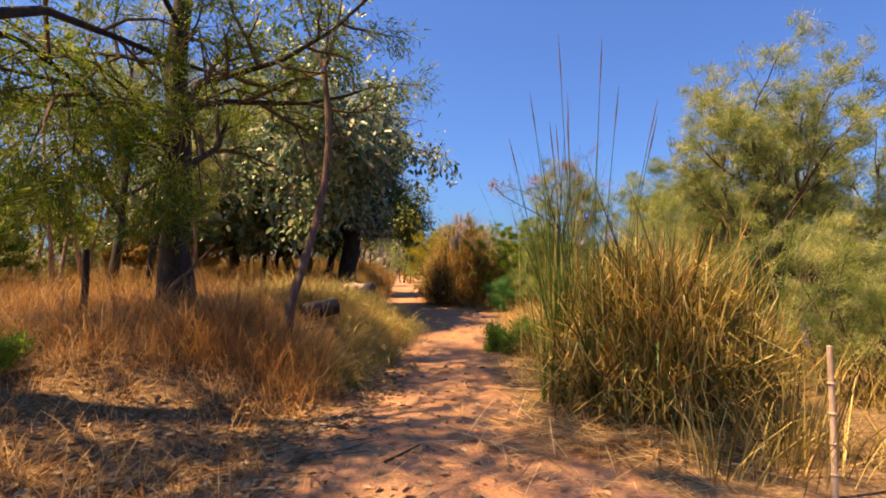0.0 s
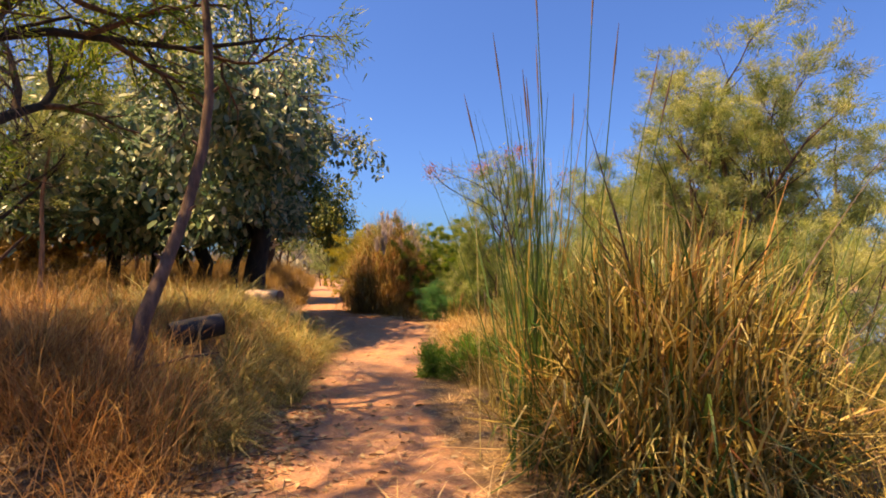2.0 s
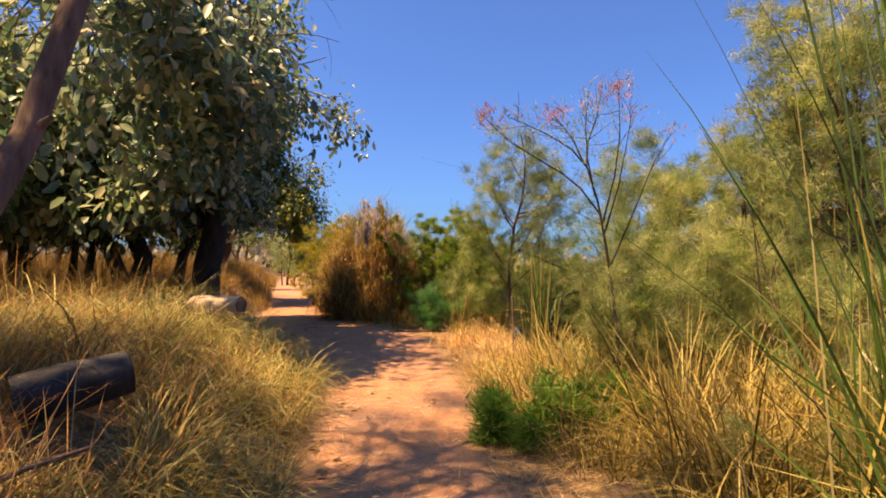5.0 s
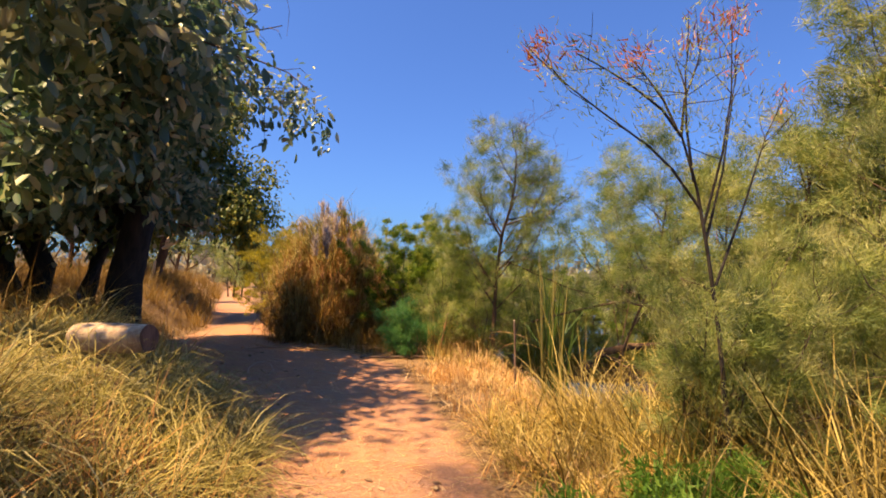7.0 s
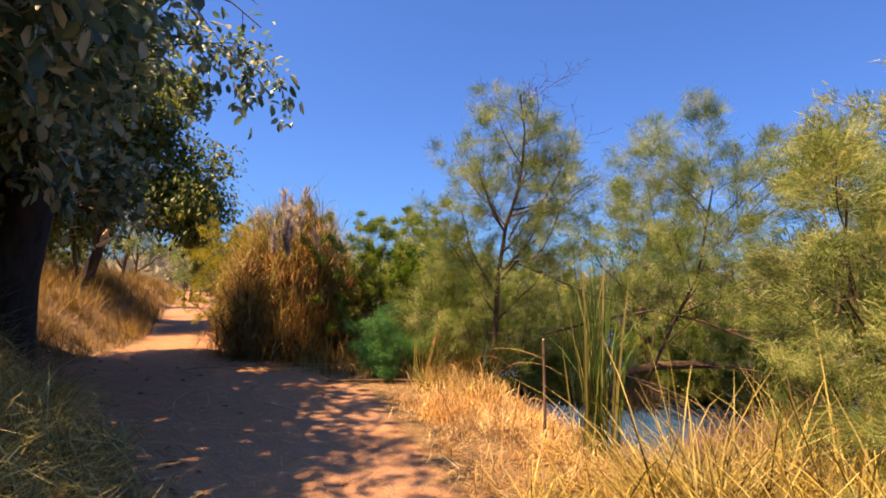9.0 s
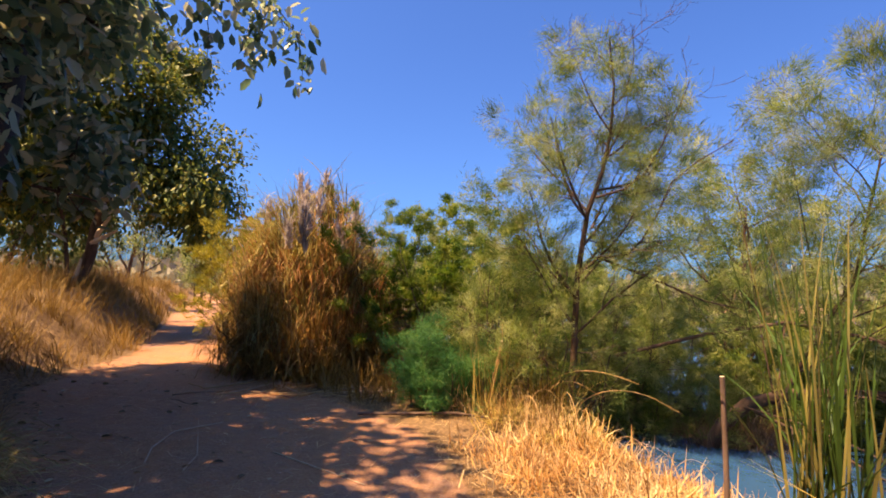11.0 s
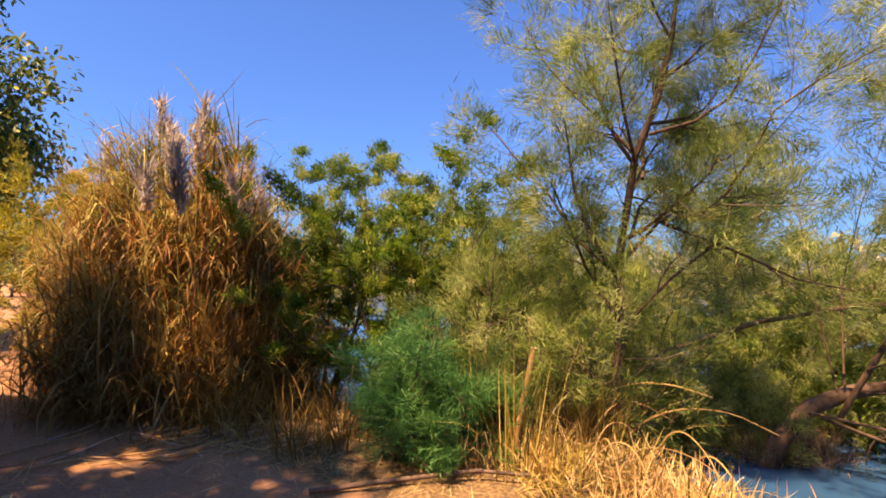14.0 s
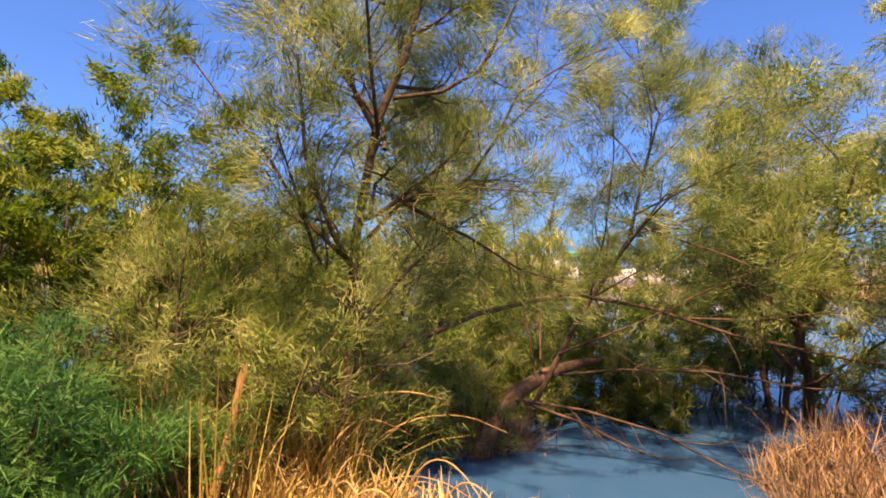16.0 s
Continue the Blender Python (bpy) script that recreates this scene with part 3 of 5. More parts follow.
# broad-leaved tree that shades the track
def broad_tree():
    rng = np.random.default_rng(31)
    b = np.array(at(-3.5, 18.6))
    root = thing("broad_leaved_tree", b, "large broad-leaved tree with several black trunks shading the track", "tree")
    out = [[], [], [], []]
    spec = [(9, 0.34, 60, 0.15, 0.0, 0.38), (6, 0.5, 50, 0.2, -0.02, 0.25), (4, 0.5, 50, 0.2, -0.08, 0.2)]
    for P, r in (
        (np.array([(0.1, 0, -0.3), (0.1, 0, 0.3), (0.16, -0.1, 1.0), (0.36, -0.3, 1.9), (0.55, -0.3, 3.0), (0.55, -0.1, 4.2), (0.4, 0.2, 5.4), (0.2, 0.2, 6.6)]), 0.4),
        (np.array([(-0.75, 0.8, -0.3), (-0.72, 0.8, 0.5), (-0.6, 0.8, 1.3), (-0.3, 0.9, 2.2), (-0.2, 1.2, 3.4), (0.0, 1.4, 4.4), (0.0, 1.5, 5.4)]), 0.16),
        (np.array([(-1.6, 0.6, -0.1), (-1.55, 0.6, 0.6), (-1.4, 0.5, 1.2), (-1.7, 0.2, 2.1), (-2.1, -0.2, 3.2), (-2.4, -0.5, 4.6), (-2.5, -0.4, 6.2)]), 0.28),
        (np.array([(-1.8, 0.8, -0.1), (-2.0, 0.8, 0.7), (-2.3, 0.7, 1.6), (-2.9, 0.4, 2.6), (-3.5, 0.0, 3.6), (-4.1, -0.4, 4.6)]), 0.22),
    ):
        grow(rng, P, r, r * 0.3, spec, 0, out)
    reach = [None, (10, 0.34, 55, 0.2, -0.08, 0.15), (4, 0.5, 50, 0.2, -0.12, 0.2)]
    for P in (
        np.array([(0.7, 0, 4.2), (1.5, 0.3, 4.9), (2.5, 0.6, 5.3), (3.2, 0.8, 5.3), (3.75, 0.9, 4.9)]),
        np.array([(-2.4, -0.4, 4.0), (-3.2, -1.4, 4.4), (-4.0, -2.4, 4.2), (-4.6, -3.2, 3.6), (-5.0, -3.8, 2.8)]),
        np.array([(-2.9, 0.4, 2.6), (-3.8, -0.8, 3.0), (-4.6, -1.6, 2.8), (-5.2, -2.3, 2.3), (-5.6, -2.8, 1.8)]),
        np.array([(-2.2, -0.2, 3.4), (-2.6, -1.6, 4.0), (-3.0, -2.6, 4.2), (-3.4, -3.4, 3.9), (-3.7, -4.0, 3.4)]),
        np.array([(0.6, -0.1, 3.6), (0.9, -1.0, 4.6), (1.0, -1.9, 5.2), (1.1, -2.7, 5.2), (1.2, -3.3, 4.7)]),
        np.array([(0.5, -0.3, 3.4), (0.8, -1.5, 4.1), (1.0, -2.9, 4.5), (1.1, -4.4, 4.5), (1.0, -5.6, 4.1)]),
        np.array([(0.5, -0.3, 3.6), (1.0, -1.5, 4.7), (1.4, -2.9, 5.3), (1.6, -4.4, 5.3), (1.5, -5.8, 4.8)]),
        np.array([(0.5, 0.0, 4.2), (0.9, -1.8, 5.4), (1.1, -3.4, 6.0), (1.1, -5.0, 6.0), (1.0, -6.5, 5.5)]),
        np.array([(0.5, 0.0, 4.4), (0.3, -1.8, 5.8), (0.3, -3.4, 6.5), (0.3, -5.0, 6.6), (0.2, -6.5, 6.2)]),
        np.array([(-0.2, -0.5, 3.4), (-0.2, -1.8, 4.2), (-0.3, -3.2, 4.6), (-0.3, -4.8, 4.6), (-0.3, -6.0, 4.2)]),
        np.array([(-1.7, 0.2, 2.2), (-1.9, -1.0, 2.8), (-2.2, -2.0, 2.9), (-2.4, -3.0, 2.5), (-2.6, -3.6, 2.0)]),
        np.array([(0.5, -0.2, 2.8), (0.2, -1.2, 3.4), (-0.2, -2.2, 3.6), (-0.5, -3.1, 3.2), (-0.6, -3.7, 2.6)]),
    ):
        grow(rng, P, 0.06 if P[-1][0] < 3 else 0.04, 0.012, reach if P[-1][0] < 3 else [None, (9, 0.17, 55, 0.2, -0.08, 0.15), (4, 0.5, 50, 0.2, -0.12, 0.2)], 1, out)
    out[1] = [(P, R * 0.5) for P, R in out[1] if not (P[-1][0] > 1.6 and P[-1][2] < 4.3)]
    for lev in (2, 3):
        out[lev] = [(P, R) for P, R in out[lev] if not (P[0][0] > 1.1 and P[0][2] < 4.2) and P[-1][0] < 3.9]
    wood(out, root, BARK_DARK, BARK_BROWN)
    p, d = tips(out, (2, 3), rng, 4)
    floor = 2.0 + 0.35 * (p[:, 0] > 0.2) + 0.3 * (p[:, 1] < -0.8) * (p[:, 0] > 0.8)
    main = p[:, 0] < np.where(p[:, 2] > 5.2, 2.6, np.where(p[:, 1] < -1.5, 2.3, 1.65)) + 0.12 * p[:, 1]
    spray = (p[:, 2] > 4.3) & (p[:, 1] > 0.2) & (rng.uniform(0, 1, len(p)) < 0.22)
    keep = (p[:, 2] > floor) & (main | spray)
    high = p[:, 2] > 5.0
    part("crown", leaves(rng, p[keep & ~high], d[keep & ~high], 8, 0.25, 0.6, 0.35, 0.24, 0.52), BIG_LEAF, root)
    part("upper_crown", leaves(rng, p[keep & high], d[keep & high], 7, 0.2, 0.6, 0.25, 0.22, 0.48), BIG_LEAF, root, "sunlit silvery upper leaves")
    # one long spray hanging at the edge of the crown
    for Q in (np.array([(3.2, 0.8, 5.2), (3.5, 0.9, 5.2), (3.75, 1.0, 4.95), (3.85, 1.05, 4.6), (3.88, 1.08, 4.25)]), np.array([(2.7, 0.6, 5.3), (3.0, 0.7, 5.1), (3.15, 0.75, 4.8), (3.2, 0.75, 4.5)]), np.array([(2.3, 0.5, 5.2), (2.5, 0.5, 4.9), (2.55, 0.5, 4.5), (2.55, 0.5, 4.1)])):
        twig = part("hanging_twig", tubes(Q[None], np.linspace(0.01, 0.004, len(Q))[None], 5), BARK_BROWN, root)
        part("leaf_spray", leaves(rng, np.repeat(Q, 2, 0), np.repeat(np.gradient(Q, axis=0), 2, 0), 5, 0.19, 0.55, 0.4, 0.09, 0.5), BIG_LEAF, twig, kind="stuff")
    # lesser stems and shaded undergrowth round the trunks
    for k, (x, y) in enumerate(((-2.6, 0.2), (-3.2, 0.9), (-1.1, 0.3), (-3.9, 0.2), (-2.2, 1.4), (-4.6, 1.0))):
        Q = wander(rng, (x, y, -0.3), (rng.normal(0, 0.25), rng.normal(0, 0.2), 1), 4.2, 8, 0.12, 0.03)
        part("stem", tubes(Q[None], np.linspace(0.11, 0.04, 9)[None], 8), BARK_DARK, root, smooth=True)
        m = 90
        low = Q[rng.integers(2, 8, m)] + rng.normal(0, 0.35, (m, 3))
        part("undergrowth", leaves(rng, low[low[:, 2] > 1.6], np.tile((0, 0, -1.0), ((low[:, 2] > 1.6).sum(), 1)), 6, 0.17, 0.6, 0.4, 0.2, 0.5), SMALL_LEAF, root)
    # hanging sprays of large leaves under the boughs
    for k in range(44):
        x, y = rng.uniform(-4.6, 1.5), rng.uniform(-4.6, -0.4)
        z = rng.uniform(2.7, 4.0) if x < -1.2 or y > -2 else rng.uniform(3.7, 4.6)
        Q = wander(rng, (x, y, z), (rng.normal(0, 0.4), rng.normal(-0.2, 0.4), -0.5), rng.uniform(0.6, 1.1), 6, 0.15, -0.12)
        twig = part("hanging_twig", tubes(Q[None], np.linspace(0.01, 0.004, 7)[None], 5), BARK_BROWN, root)
        part("leaf_spray", leaves(rng, Q[1:], np.gradient(Q, axis=0)[1:], 5, 0.27, 0.55, 0.45, 0.06, 0.52), BIG_LEAF, twig, kind="stuff")


broad_tree()


# tree smothered in creepers behind the broad-leaved tree
def creeper_tree():
    rng = np.random.default_rng(36)
    b = np.array(at(-7.4, 18.6))
    root = thing("creeper_tree", b, "dark tree smothered in hanging green creepers", "tree")
    part("trunk", tubes(np.array([[(0, 0, -0.3), (0.1, 0, 1.2), (0.0, 0.1, 2.6), (0.2, 0, 4.2)]]), np.array([[0.2, 0.16, 0.13, 0.08]]), 9), BARK_DARK, root, smooth=True)
    for k in range(9):
        a = k * 0.7
        Q = wander(rng, (0.1, 0, rng.uniform(2.2, 4.0)), (math.cos(a), math.sin(a), 0.5), 2.2, 6, 0.12, -0.02)
        part("limb", tubes(Q[None], np.linspace(0.06, 0.015, 7)[None], 6), BARK_DARK, root, smooth=True)
    n = 2600
    a, e = rng.uniform(0, 6.28, n), rng.uniform(0.0, 1.0, n)
    lump = 1 + 0.2 * np.sin(3 * a + 1) + 0.12 * np.sin(5 * a) + 0.15 * np.sin(7 * e + 2 * a)
    c = np.stack((2.2 * lump * np.cos(a) * np.sqrt(1 - e ** 2), 2.0 * lump * np.sin(a) * np.sqrt(1 - e ** 2), 2.4 + 3.4 * e * lump), -1) * np.repeat(rng.uniform(0.8, 1.03, (n, 1)), 3, 1)
    part("creeper_mantle", leaves(rng, c, np.repeat(np.array((0, 0, -1.0))[None], n, 0), 14, 0.12, 0.45, 0.6, 0.13, 0.6), CREEPER, root)
    for k in range(40):
        p0 = c[rng.integers(0, n)]
        Q = wander(rng, p0, (rng.normal(0, 0.1), rng.normal(0, 0.1), -1), rng.uniform(0.8, 1.8), 6, 0.06, -0.05)
        part("creeper_strand", leaves(rng, np.repeat(Q, 5, 0), np.repeat(np.array((0, 0, -1.0))[None], 35, 0), 3, 0.1, 0.45, 0.5, 0.06, 0.6), CREEPER, root, kind="stuff")


creeper_tree()


# forked tree with pale torn stubs further on
def forked_tree():
    rng = np.random.default_rng(41)
    b = np.array(at(-4.95, 28.8))
    root = thing("forked_tree", b, "small-leaved tree with pale torn stubs on a forked trunk", "tree")
    out = [[], [], [], []]
    spec = [(9, 0.45, 58, 0.18, 0.0, 0.45), (6, 0.5, 50, 0.22, -0.06, 0.2), (4, 0.5, 50, 0.2, -0.1, 0.2)]
    for P, r in (
        (np.array([(0.0, 0, -0.3), (0.1, 0, 0.3), (0.3, 0, 1.0), (0.35, 0, 1.7), (0.6, 0.1, 2.7), (0.9, 0.1, 4.0), (1.2, 0, 5.7), (1.5, -0.1, 7.4)]), 0.2),
        (np.array([(-0.25, 0, -0.3), (-0.25, 0, 0.5), (-0.35, 0, 1.4), (-0.6, 0, 2.6), (-0.8, 0.1, 4.2), (-1.0, 0.1, 6.4)]), 0.07),
    ):
        grow(rng, P, r, r * 0.3, spec, 0, out)
    low = np.array([(0.9, 0.1, 3.5), (1.6, -0.3, 3.6), (2.3, -0.8, 3.3), (2.9, -1.2, 2.9), (3.4, -1.5, 2.4)])
    grow(rng, low, 0.07, 0.015, [None, (9, 0.4, 55, 0.2, -0.1, 0.1), (5, 0.5, 50, 0.2, -0.12, 0.2)], 1, out)
    wood(out, root, BARK_BROWN, BARK_TWIG)
    for a, c in (((0.33, -0.05, 1.35), (0.75, -0.15, 2.05)), ((0.3, -0.08, 1.25), (0.95, -0.2, 1.65)), ((-0.05, -0.12, 0.0), (0.12, -0.2, 0.8))):
        a, c = np.array(a), np.array(c)
        part("torn_stub", tubes(np.array([[a, (a + c) / 2, c]]), np.array([[0.085, 0.065, 0.03]]), 7), PALE_CUT, root, "pale stripped wood")
    p, d = tips(out, (2, 3), rng, 4)
    part("crown", leaves(rng, p, d, 24, 0.18, 0.6, 0.5, 0.3, 0.45), SMALL_LEAF, root)


forked_tree()

# feathery trees and thickets by the pond
def limbed(seed, base, trunk, r, limbs, label, n=95, length=0.12, width=0.0055, reach=0.07, bare=0.25, kids=(13, 0.27), dome=(9.0, 0.0)):
    """A tamarisk whose trunk and main limbs run through given points."""
    rng = np.random.default_rng(seed)
    b = np.array(base, float)
    root = thing("feathery_tree", b, label, "tree", "feathery trees")
    out = [[], [], [], []]
    spec = [(*kids, 52, 0.16, 0.06, 0.22), (10, 0.36, 50, 0.2, 0.04, 0.1), (4, 0.55, 45, 0.2, 0.02, 0.2)]
    grow(rng, np.array(trunk) - b, r, r * 0.2, spec, 0, out)
    for L in limbs:
        grow(rng, np.array(L) - b, r * 0.36, r * 0.1, spec, 1, out)
    wood(out, root, BARK_BROWN, BARK_TWIG)
    p, d = puffs(out, (2, 3), rng, 1, bare)
    inside = p[:, 2] + b[2] < dome[0] - dome[1] * np.hypot(p[:, 0], p[:, 1])
    p, d = p[inside], d[inside]
    part("crown", needles(rng, p, d, n, length, 0.42, width, 0.1, reach), TAMARISK, root)


limbed(51, (3.8, 17.35, -0.25), [(3.8, 17.35, -0.4), (3.82, 17.3, 0.8), (3.85, 17.29, 1.74), (3.92, 17.17, 2.62), (4.02, 17.0, 3.12), (4.07, 16.9, 3.6), (4.05, 16.8, 4.2), (3.9, 16.7, 4.75)], 0.05, (
    [(3.92, 17.17, 2.62), (3.79, 17.38, 2.92), (3.61, 17.6, 3.21), (3.41, 17.8, 3.55), (3.25, 17.95, 4.0)],
    [(3.85, 17.3, 1.5), (3.62, 17.6, 1.85), (3.46, 17.79, 2.27), (3.32, 17.94, 2.5), (3.0, 18.15, 2.95)],
    [(3.88, 17.22, 1.7), (4.03, 17.0, 2.01), (4.18, 16.7, 2.05), (4.26, 16.53, 2.22), (4.33, 16.36, 2.5), (4.4, 16.2, 2.88), (4.5, 15.9, 3.08), (4.65, 15.55, 3.25)],
    [(3.98, 17.07, 2.8), (4.18, 16.75, 2.88), (4.28, 16.5, 3.04), (4.4, 16.35, 3.37), (4.5, 16.2, 3.75), (4.55, 16.05, 4.1)],
    [(3.95, 17.12, 2.4), (4.3, 17.35, 2.8), (4.7, 17.5, 3.2), (5.0, 17.6, 3.6)],
    [(3.9, 17.15, 2.5), (3.6, 17.05, 2.9), (3.35, 16.95, 3.3), (3.2, 16.9, 3.7)],
    [(3.83, 17.3, 1.0), (4.2, 17.0, 1.5), (4.6, 16.7, 1.9), (5.0, 16.4, 2.2)],
    [(3.83, 17.3, 1.1), (3.5, 17.4, 1.6), (3.2, 17.35, 2.0), (2.95, 17.3, 2.3)],
    [(3.9, 17.2, 1.9), (4.3, 17.4, 2.2), (4.8, 17.3, 2.6), (5.2, 17.2, 2.9)],
    [(4.03, 17.0, 2.0), (4.5, 16.6, 1.75), (5.0, 16.3, 1.5), (5.4, 16.0, 1.4)],
), "airy green feathery tree standing at the pond's edge", n=74, dome=(5.35, 0.85))
limbed(52, (6.28, 16.45, 0.2), [(6.28, 16.45, 0.05), (6.38, 16.0, 1.0), (6.44, 15.5, 1.85), (6.45, 15.35, 2.6), (6.44, 15.2, 3.2), (6.44, 15.4, 3.5)], 0.032, (
    [(6.43, 15.55, 1.75), (6.44, 15.15, 2.32), (6.41, 14.6, 2.5), (6.36, 14.1, 2.72), (6.25, 13.5, 2.9)],
    [(6.28, 16.45, 0.3), (6.25, 16.65, 1.4), (6.2, 16.75, 2.3), (6.1, 16.85, 3.2)],
    [(6.3, 16.4, 0.4), (6.6, 16.5, 1.4), (6.9, 16.4, 2.3), (7.1, 16.2, 3.2)],
    [(6.4, 15.9, 1.2), (6.0, 15.7, 1.9), (5.7, 15.6, 2.6), (5.55, 15.6, 3.2)],
    [(6.45, 15.5, 1.9), (6.8, 14.9, 2.1), (7.1, 14.2, 2.2), (7.3, 13.6, 2.1)],
    [(6.3, 16.2, 0.6), (6.0, 15.4, 1.0), (5.8, 14.7, 1.4), (5.7, 14.1, 1.7)],
    [(6.4, 15.9, 1.2), (6.9, 15.3, 1.6), (7.4, 14.8, 1.8), (7.8, 14.4, 1.9)],
    [(6.44, 15.4, 2.0), (6.3, 14.6, 1.7), (6.2, 14.0, 1.4), (6.2, 13.4, 1.3)],
    [(6.44, 15.3, 2.6), (6.8, 14.9, 3.1), (7.1, 14.5, 3.5), (7.4, 14.2, 3.7)],
), "spreading feathery stems rising from the fallen trunk", n=85, kids=(8, 0.5))
feathery("feathery_tree", 53, (5.6, 12.2, -0.4), 4.0, [(0, 0, 0.02, 0.0, 1, 0.06), (0.3, 0.2, 0.25, 0.1, 0.9, 0.045), (-0.3, 0, -0.22, 0, 0.8, 0.04)], "dusty feathery tree over the reeds", TAMARISK_DUSTY, BARK_BROWN, n=38, length=0.13, width=0.008, low=0.15)
feathery("feathery_tree", 54, (6.5, 10.4, -0.2), 5.4, [(0, 0, -0.04, 0.0, 1, 0.1), (0.4, 0.1, 0.22, 0.05, 0.85, 0.07), (-0.3, 0.2, -0.2, 0.1, 0.8, 0.06)], "tall dusty feathery tree behind the reed clump", TAMARISK_DUSTY, BARK_BROWN, n=42, width=0.009, length=0.14, low=0.15, spread_out=0.45)
feathery("feathery_tree", 55, (9.3, 8.6, -0.1), 4.6, [(0, 0, 0.0, 0.0, 1, 0.1), (0.5, 0.1, 0.2, 0.05, 0.9, 0.07)], "dusty feathery tree in the dry scrub", TAMARISK_DUSTY, BARK_BROWN, n=20, width=0.016, length=0.12, low=0.12, spread_out=0.45)
feathery("feathery_tree", 58, (7.9, 10.9, -0.2), 5.0, [(0, 0, -0.05, 0.0, 1, 0.09), (0.4, 0.1, 0.3, 0.05, 0.9, 0.07), (-0.3, 0.2, -0.3, 0.1, 0.9, 0.06)], "wide dusty feathery tree beyond the reeds", TAMARISK_DUSTY, BARK_BROWN, n=42, width=0.01, length=0.14, low=0.15, spread_out=0.48)
feathery("feathery_tree", 56, (8.8, 13.4, -0.6), 4.4, [(0, 0, 0.0, -0.06, 1, 0.07), (0.3, 0.3, 0.2, 0.1, 0.9, 0.05), (-0.2, 0.3, -0.2, 0.2, 0.9, 0.05)], "feathery tree standing in the pond", TAMARISK, BARK_BROWN, n=130, per=1, width=0.015, reach=0.11, low=0.18, spread_out=0.45)
feathery("feathery_tree", 57, (7.6, 18.2, -0.6), 4.2, [(0, 0, 0.0, 0.0, 1, 0.07), (0.3, 0.3, 0.2, 0.1, 0.9, 0.05)], "feathery tree across the narrow water", TAMARISK, BARK_BROWN, n=130, per=1, width=0.015, reach=0.11, low=0.15, spread_out=0.45)
for i, (x, y, h, r, m, lab) in enumerate((
    (3.1, 18.4, 2.3, 0.8, TAMARISK, "green feathery bush on the bank"), (4.7, 18.0, 2.7, 1.0, TAMARISK, "green feathery bush over the water"),
    (3.5, 17.7, 2.0, 0.8, TAMARISK, "green feathery bush above dry straw"),
    (3.3, 19.9, 3.4, 1.0, TAMARISK_DARK, "dark green feathery bush by the pond"), (2.5, 21.3, 3.7, 1.0, TAMARISK_DARK, "dark green feathery bush behind the brown reeds"),
    (4.4, 20.6, 3.6, 1.3, TAMARISK, "tall green feathery bush at the pond"), (6.2, 19.8, 2.9, 1.3, TAMARISK, "green feathery bush across the water"),
    (3.0, 25.0, 3.3, 1.3, TAMARISK_DUSTY, "dusty feathery bush behind the reeds"), (-0.5, 26.0, 3.3, 0.8, YELLOW_LEAF, "yellow-green leafy bush beside the track"),
    (-0.2, 24.2, 2.9, 0.6, YELLOW_LEAF, "yellow-green leafy bush against the reeds"),
    (4.3, 10.9, 2.2, 0.9, TAMARISK_DUSTY, "dusty olive bush in the dry reeds"),
    (4.1, 10.3, 2.0, 0.6, TAMARISK_DUSTY, "dusty olive bush in the dry reeds"), (4.4, 9.4, 2.6, 1.0, TAMARISK_DUSTY, "dusty olive bush in the dry reeds"),
    (4.7, 6.3, 2.0, 0.9, TAMARISK_DUSTY, "pale olive bush in the dry grass"), (5.0, 11.6, 2.4, 0.8, TAMARISK_DUSTY, "dusty olive bush in the dry reeds"),
    (5.2, 18.2, 1.6, 0.8, TAMARISK, "green feathery bush drooping to the water"),
    (8.6, 17.0, 2.2, 1.1, TAMARISK, "green feathery bush standing in the pond"), (9.4, 15.0, 3.2, 1.3, TAMARISK, "green feathery bush standing in the pond"), (10.6, 18.5, 3.0, 1.4, TAMARISK_DUSTY, "dusty feathery bush across the pond"), (11.5, 14.4, 3.4, 1.5, TAMARISK_DUSTY, "dusty feathery bush across the pond"),
    (2.8, 7.6, 1.4, 0.6, TAMARISK_DUSTY, "dusty olive bush behind the reed clump"), (2.7, 10.25, 1.7, 0.45, TAMARISK_DUSTY, "dusty olive bush round a bare stem"),
    (5.9, 17.7, 1.5, 0.8, TAMARISK, "green feathery bush drooping to the water"), (6.7, 17.6, 1.7, 0.9, TAMARISK, "green feathery bush drooping to the water"), (7.6, 17.4, 1.6, 0.9, TAMARISK, "green feathery bush drooping to the water"), (6.1, 18.7, 2.6, 1.0, TAMARISK, "green feathery bush over the water"),
    (8.6, 18.6, 2.8, 1.2, TAMARISK, "green feathery bush across the water"), (5.3, 20.9, 3.4, 1.2, TAMARISK, "tall green feathery bush at the pond"), (7.6, 20.2, 3.3, 1.4, TAMARISK_DUSTY, "dusty feathery bush across the pond"), (9.9, 17.0, 3.1, 1.3, TAMARISK_DUSTY, "dusty feathery bush across the pond"), (10.3, 13.4, 2.6, 1.2, TAMARISK, "green feathery bush standing in the pond"),
    (5.6, 18.6, 2.4, 1.0, TAMARISK, "green feathery bush over the water"),
    (8.3, 15.4, 2.0, 0.8, TAMARISK, "green feathery bush drooping past the fallen trunk"),
)):
    far_off = y > 22 or x > 7
    shrub("feathery_bush", 100 + i, at(x, y), h, r, m, lab, stems=9, n=30 if far_off else 42 if y < 11 else 23 if y < 19 else 110 if m is TAMARISK_DARK else 60, length=0.12 if far_off else 0.1 if y < 19 else 0.07, width=0.016 if far_off else 0.005 if y < 11 else 0.0062 if y < 19 else 0.013, per=3)
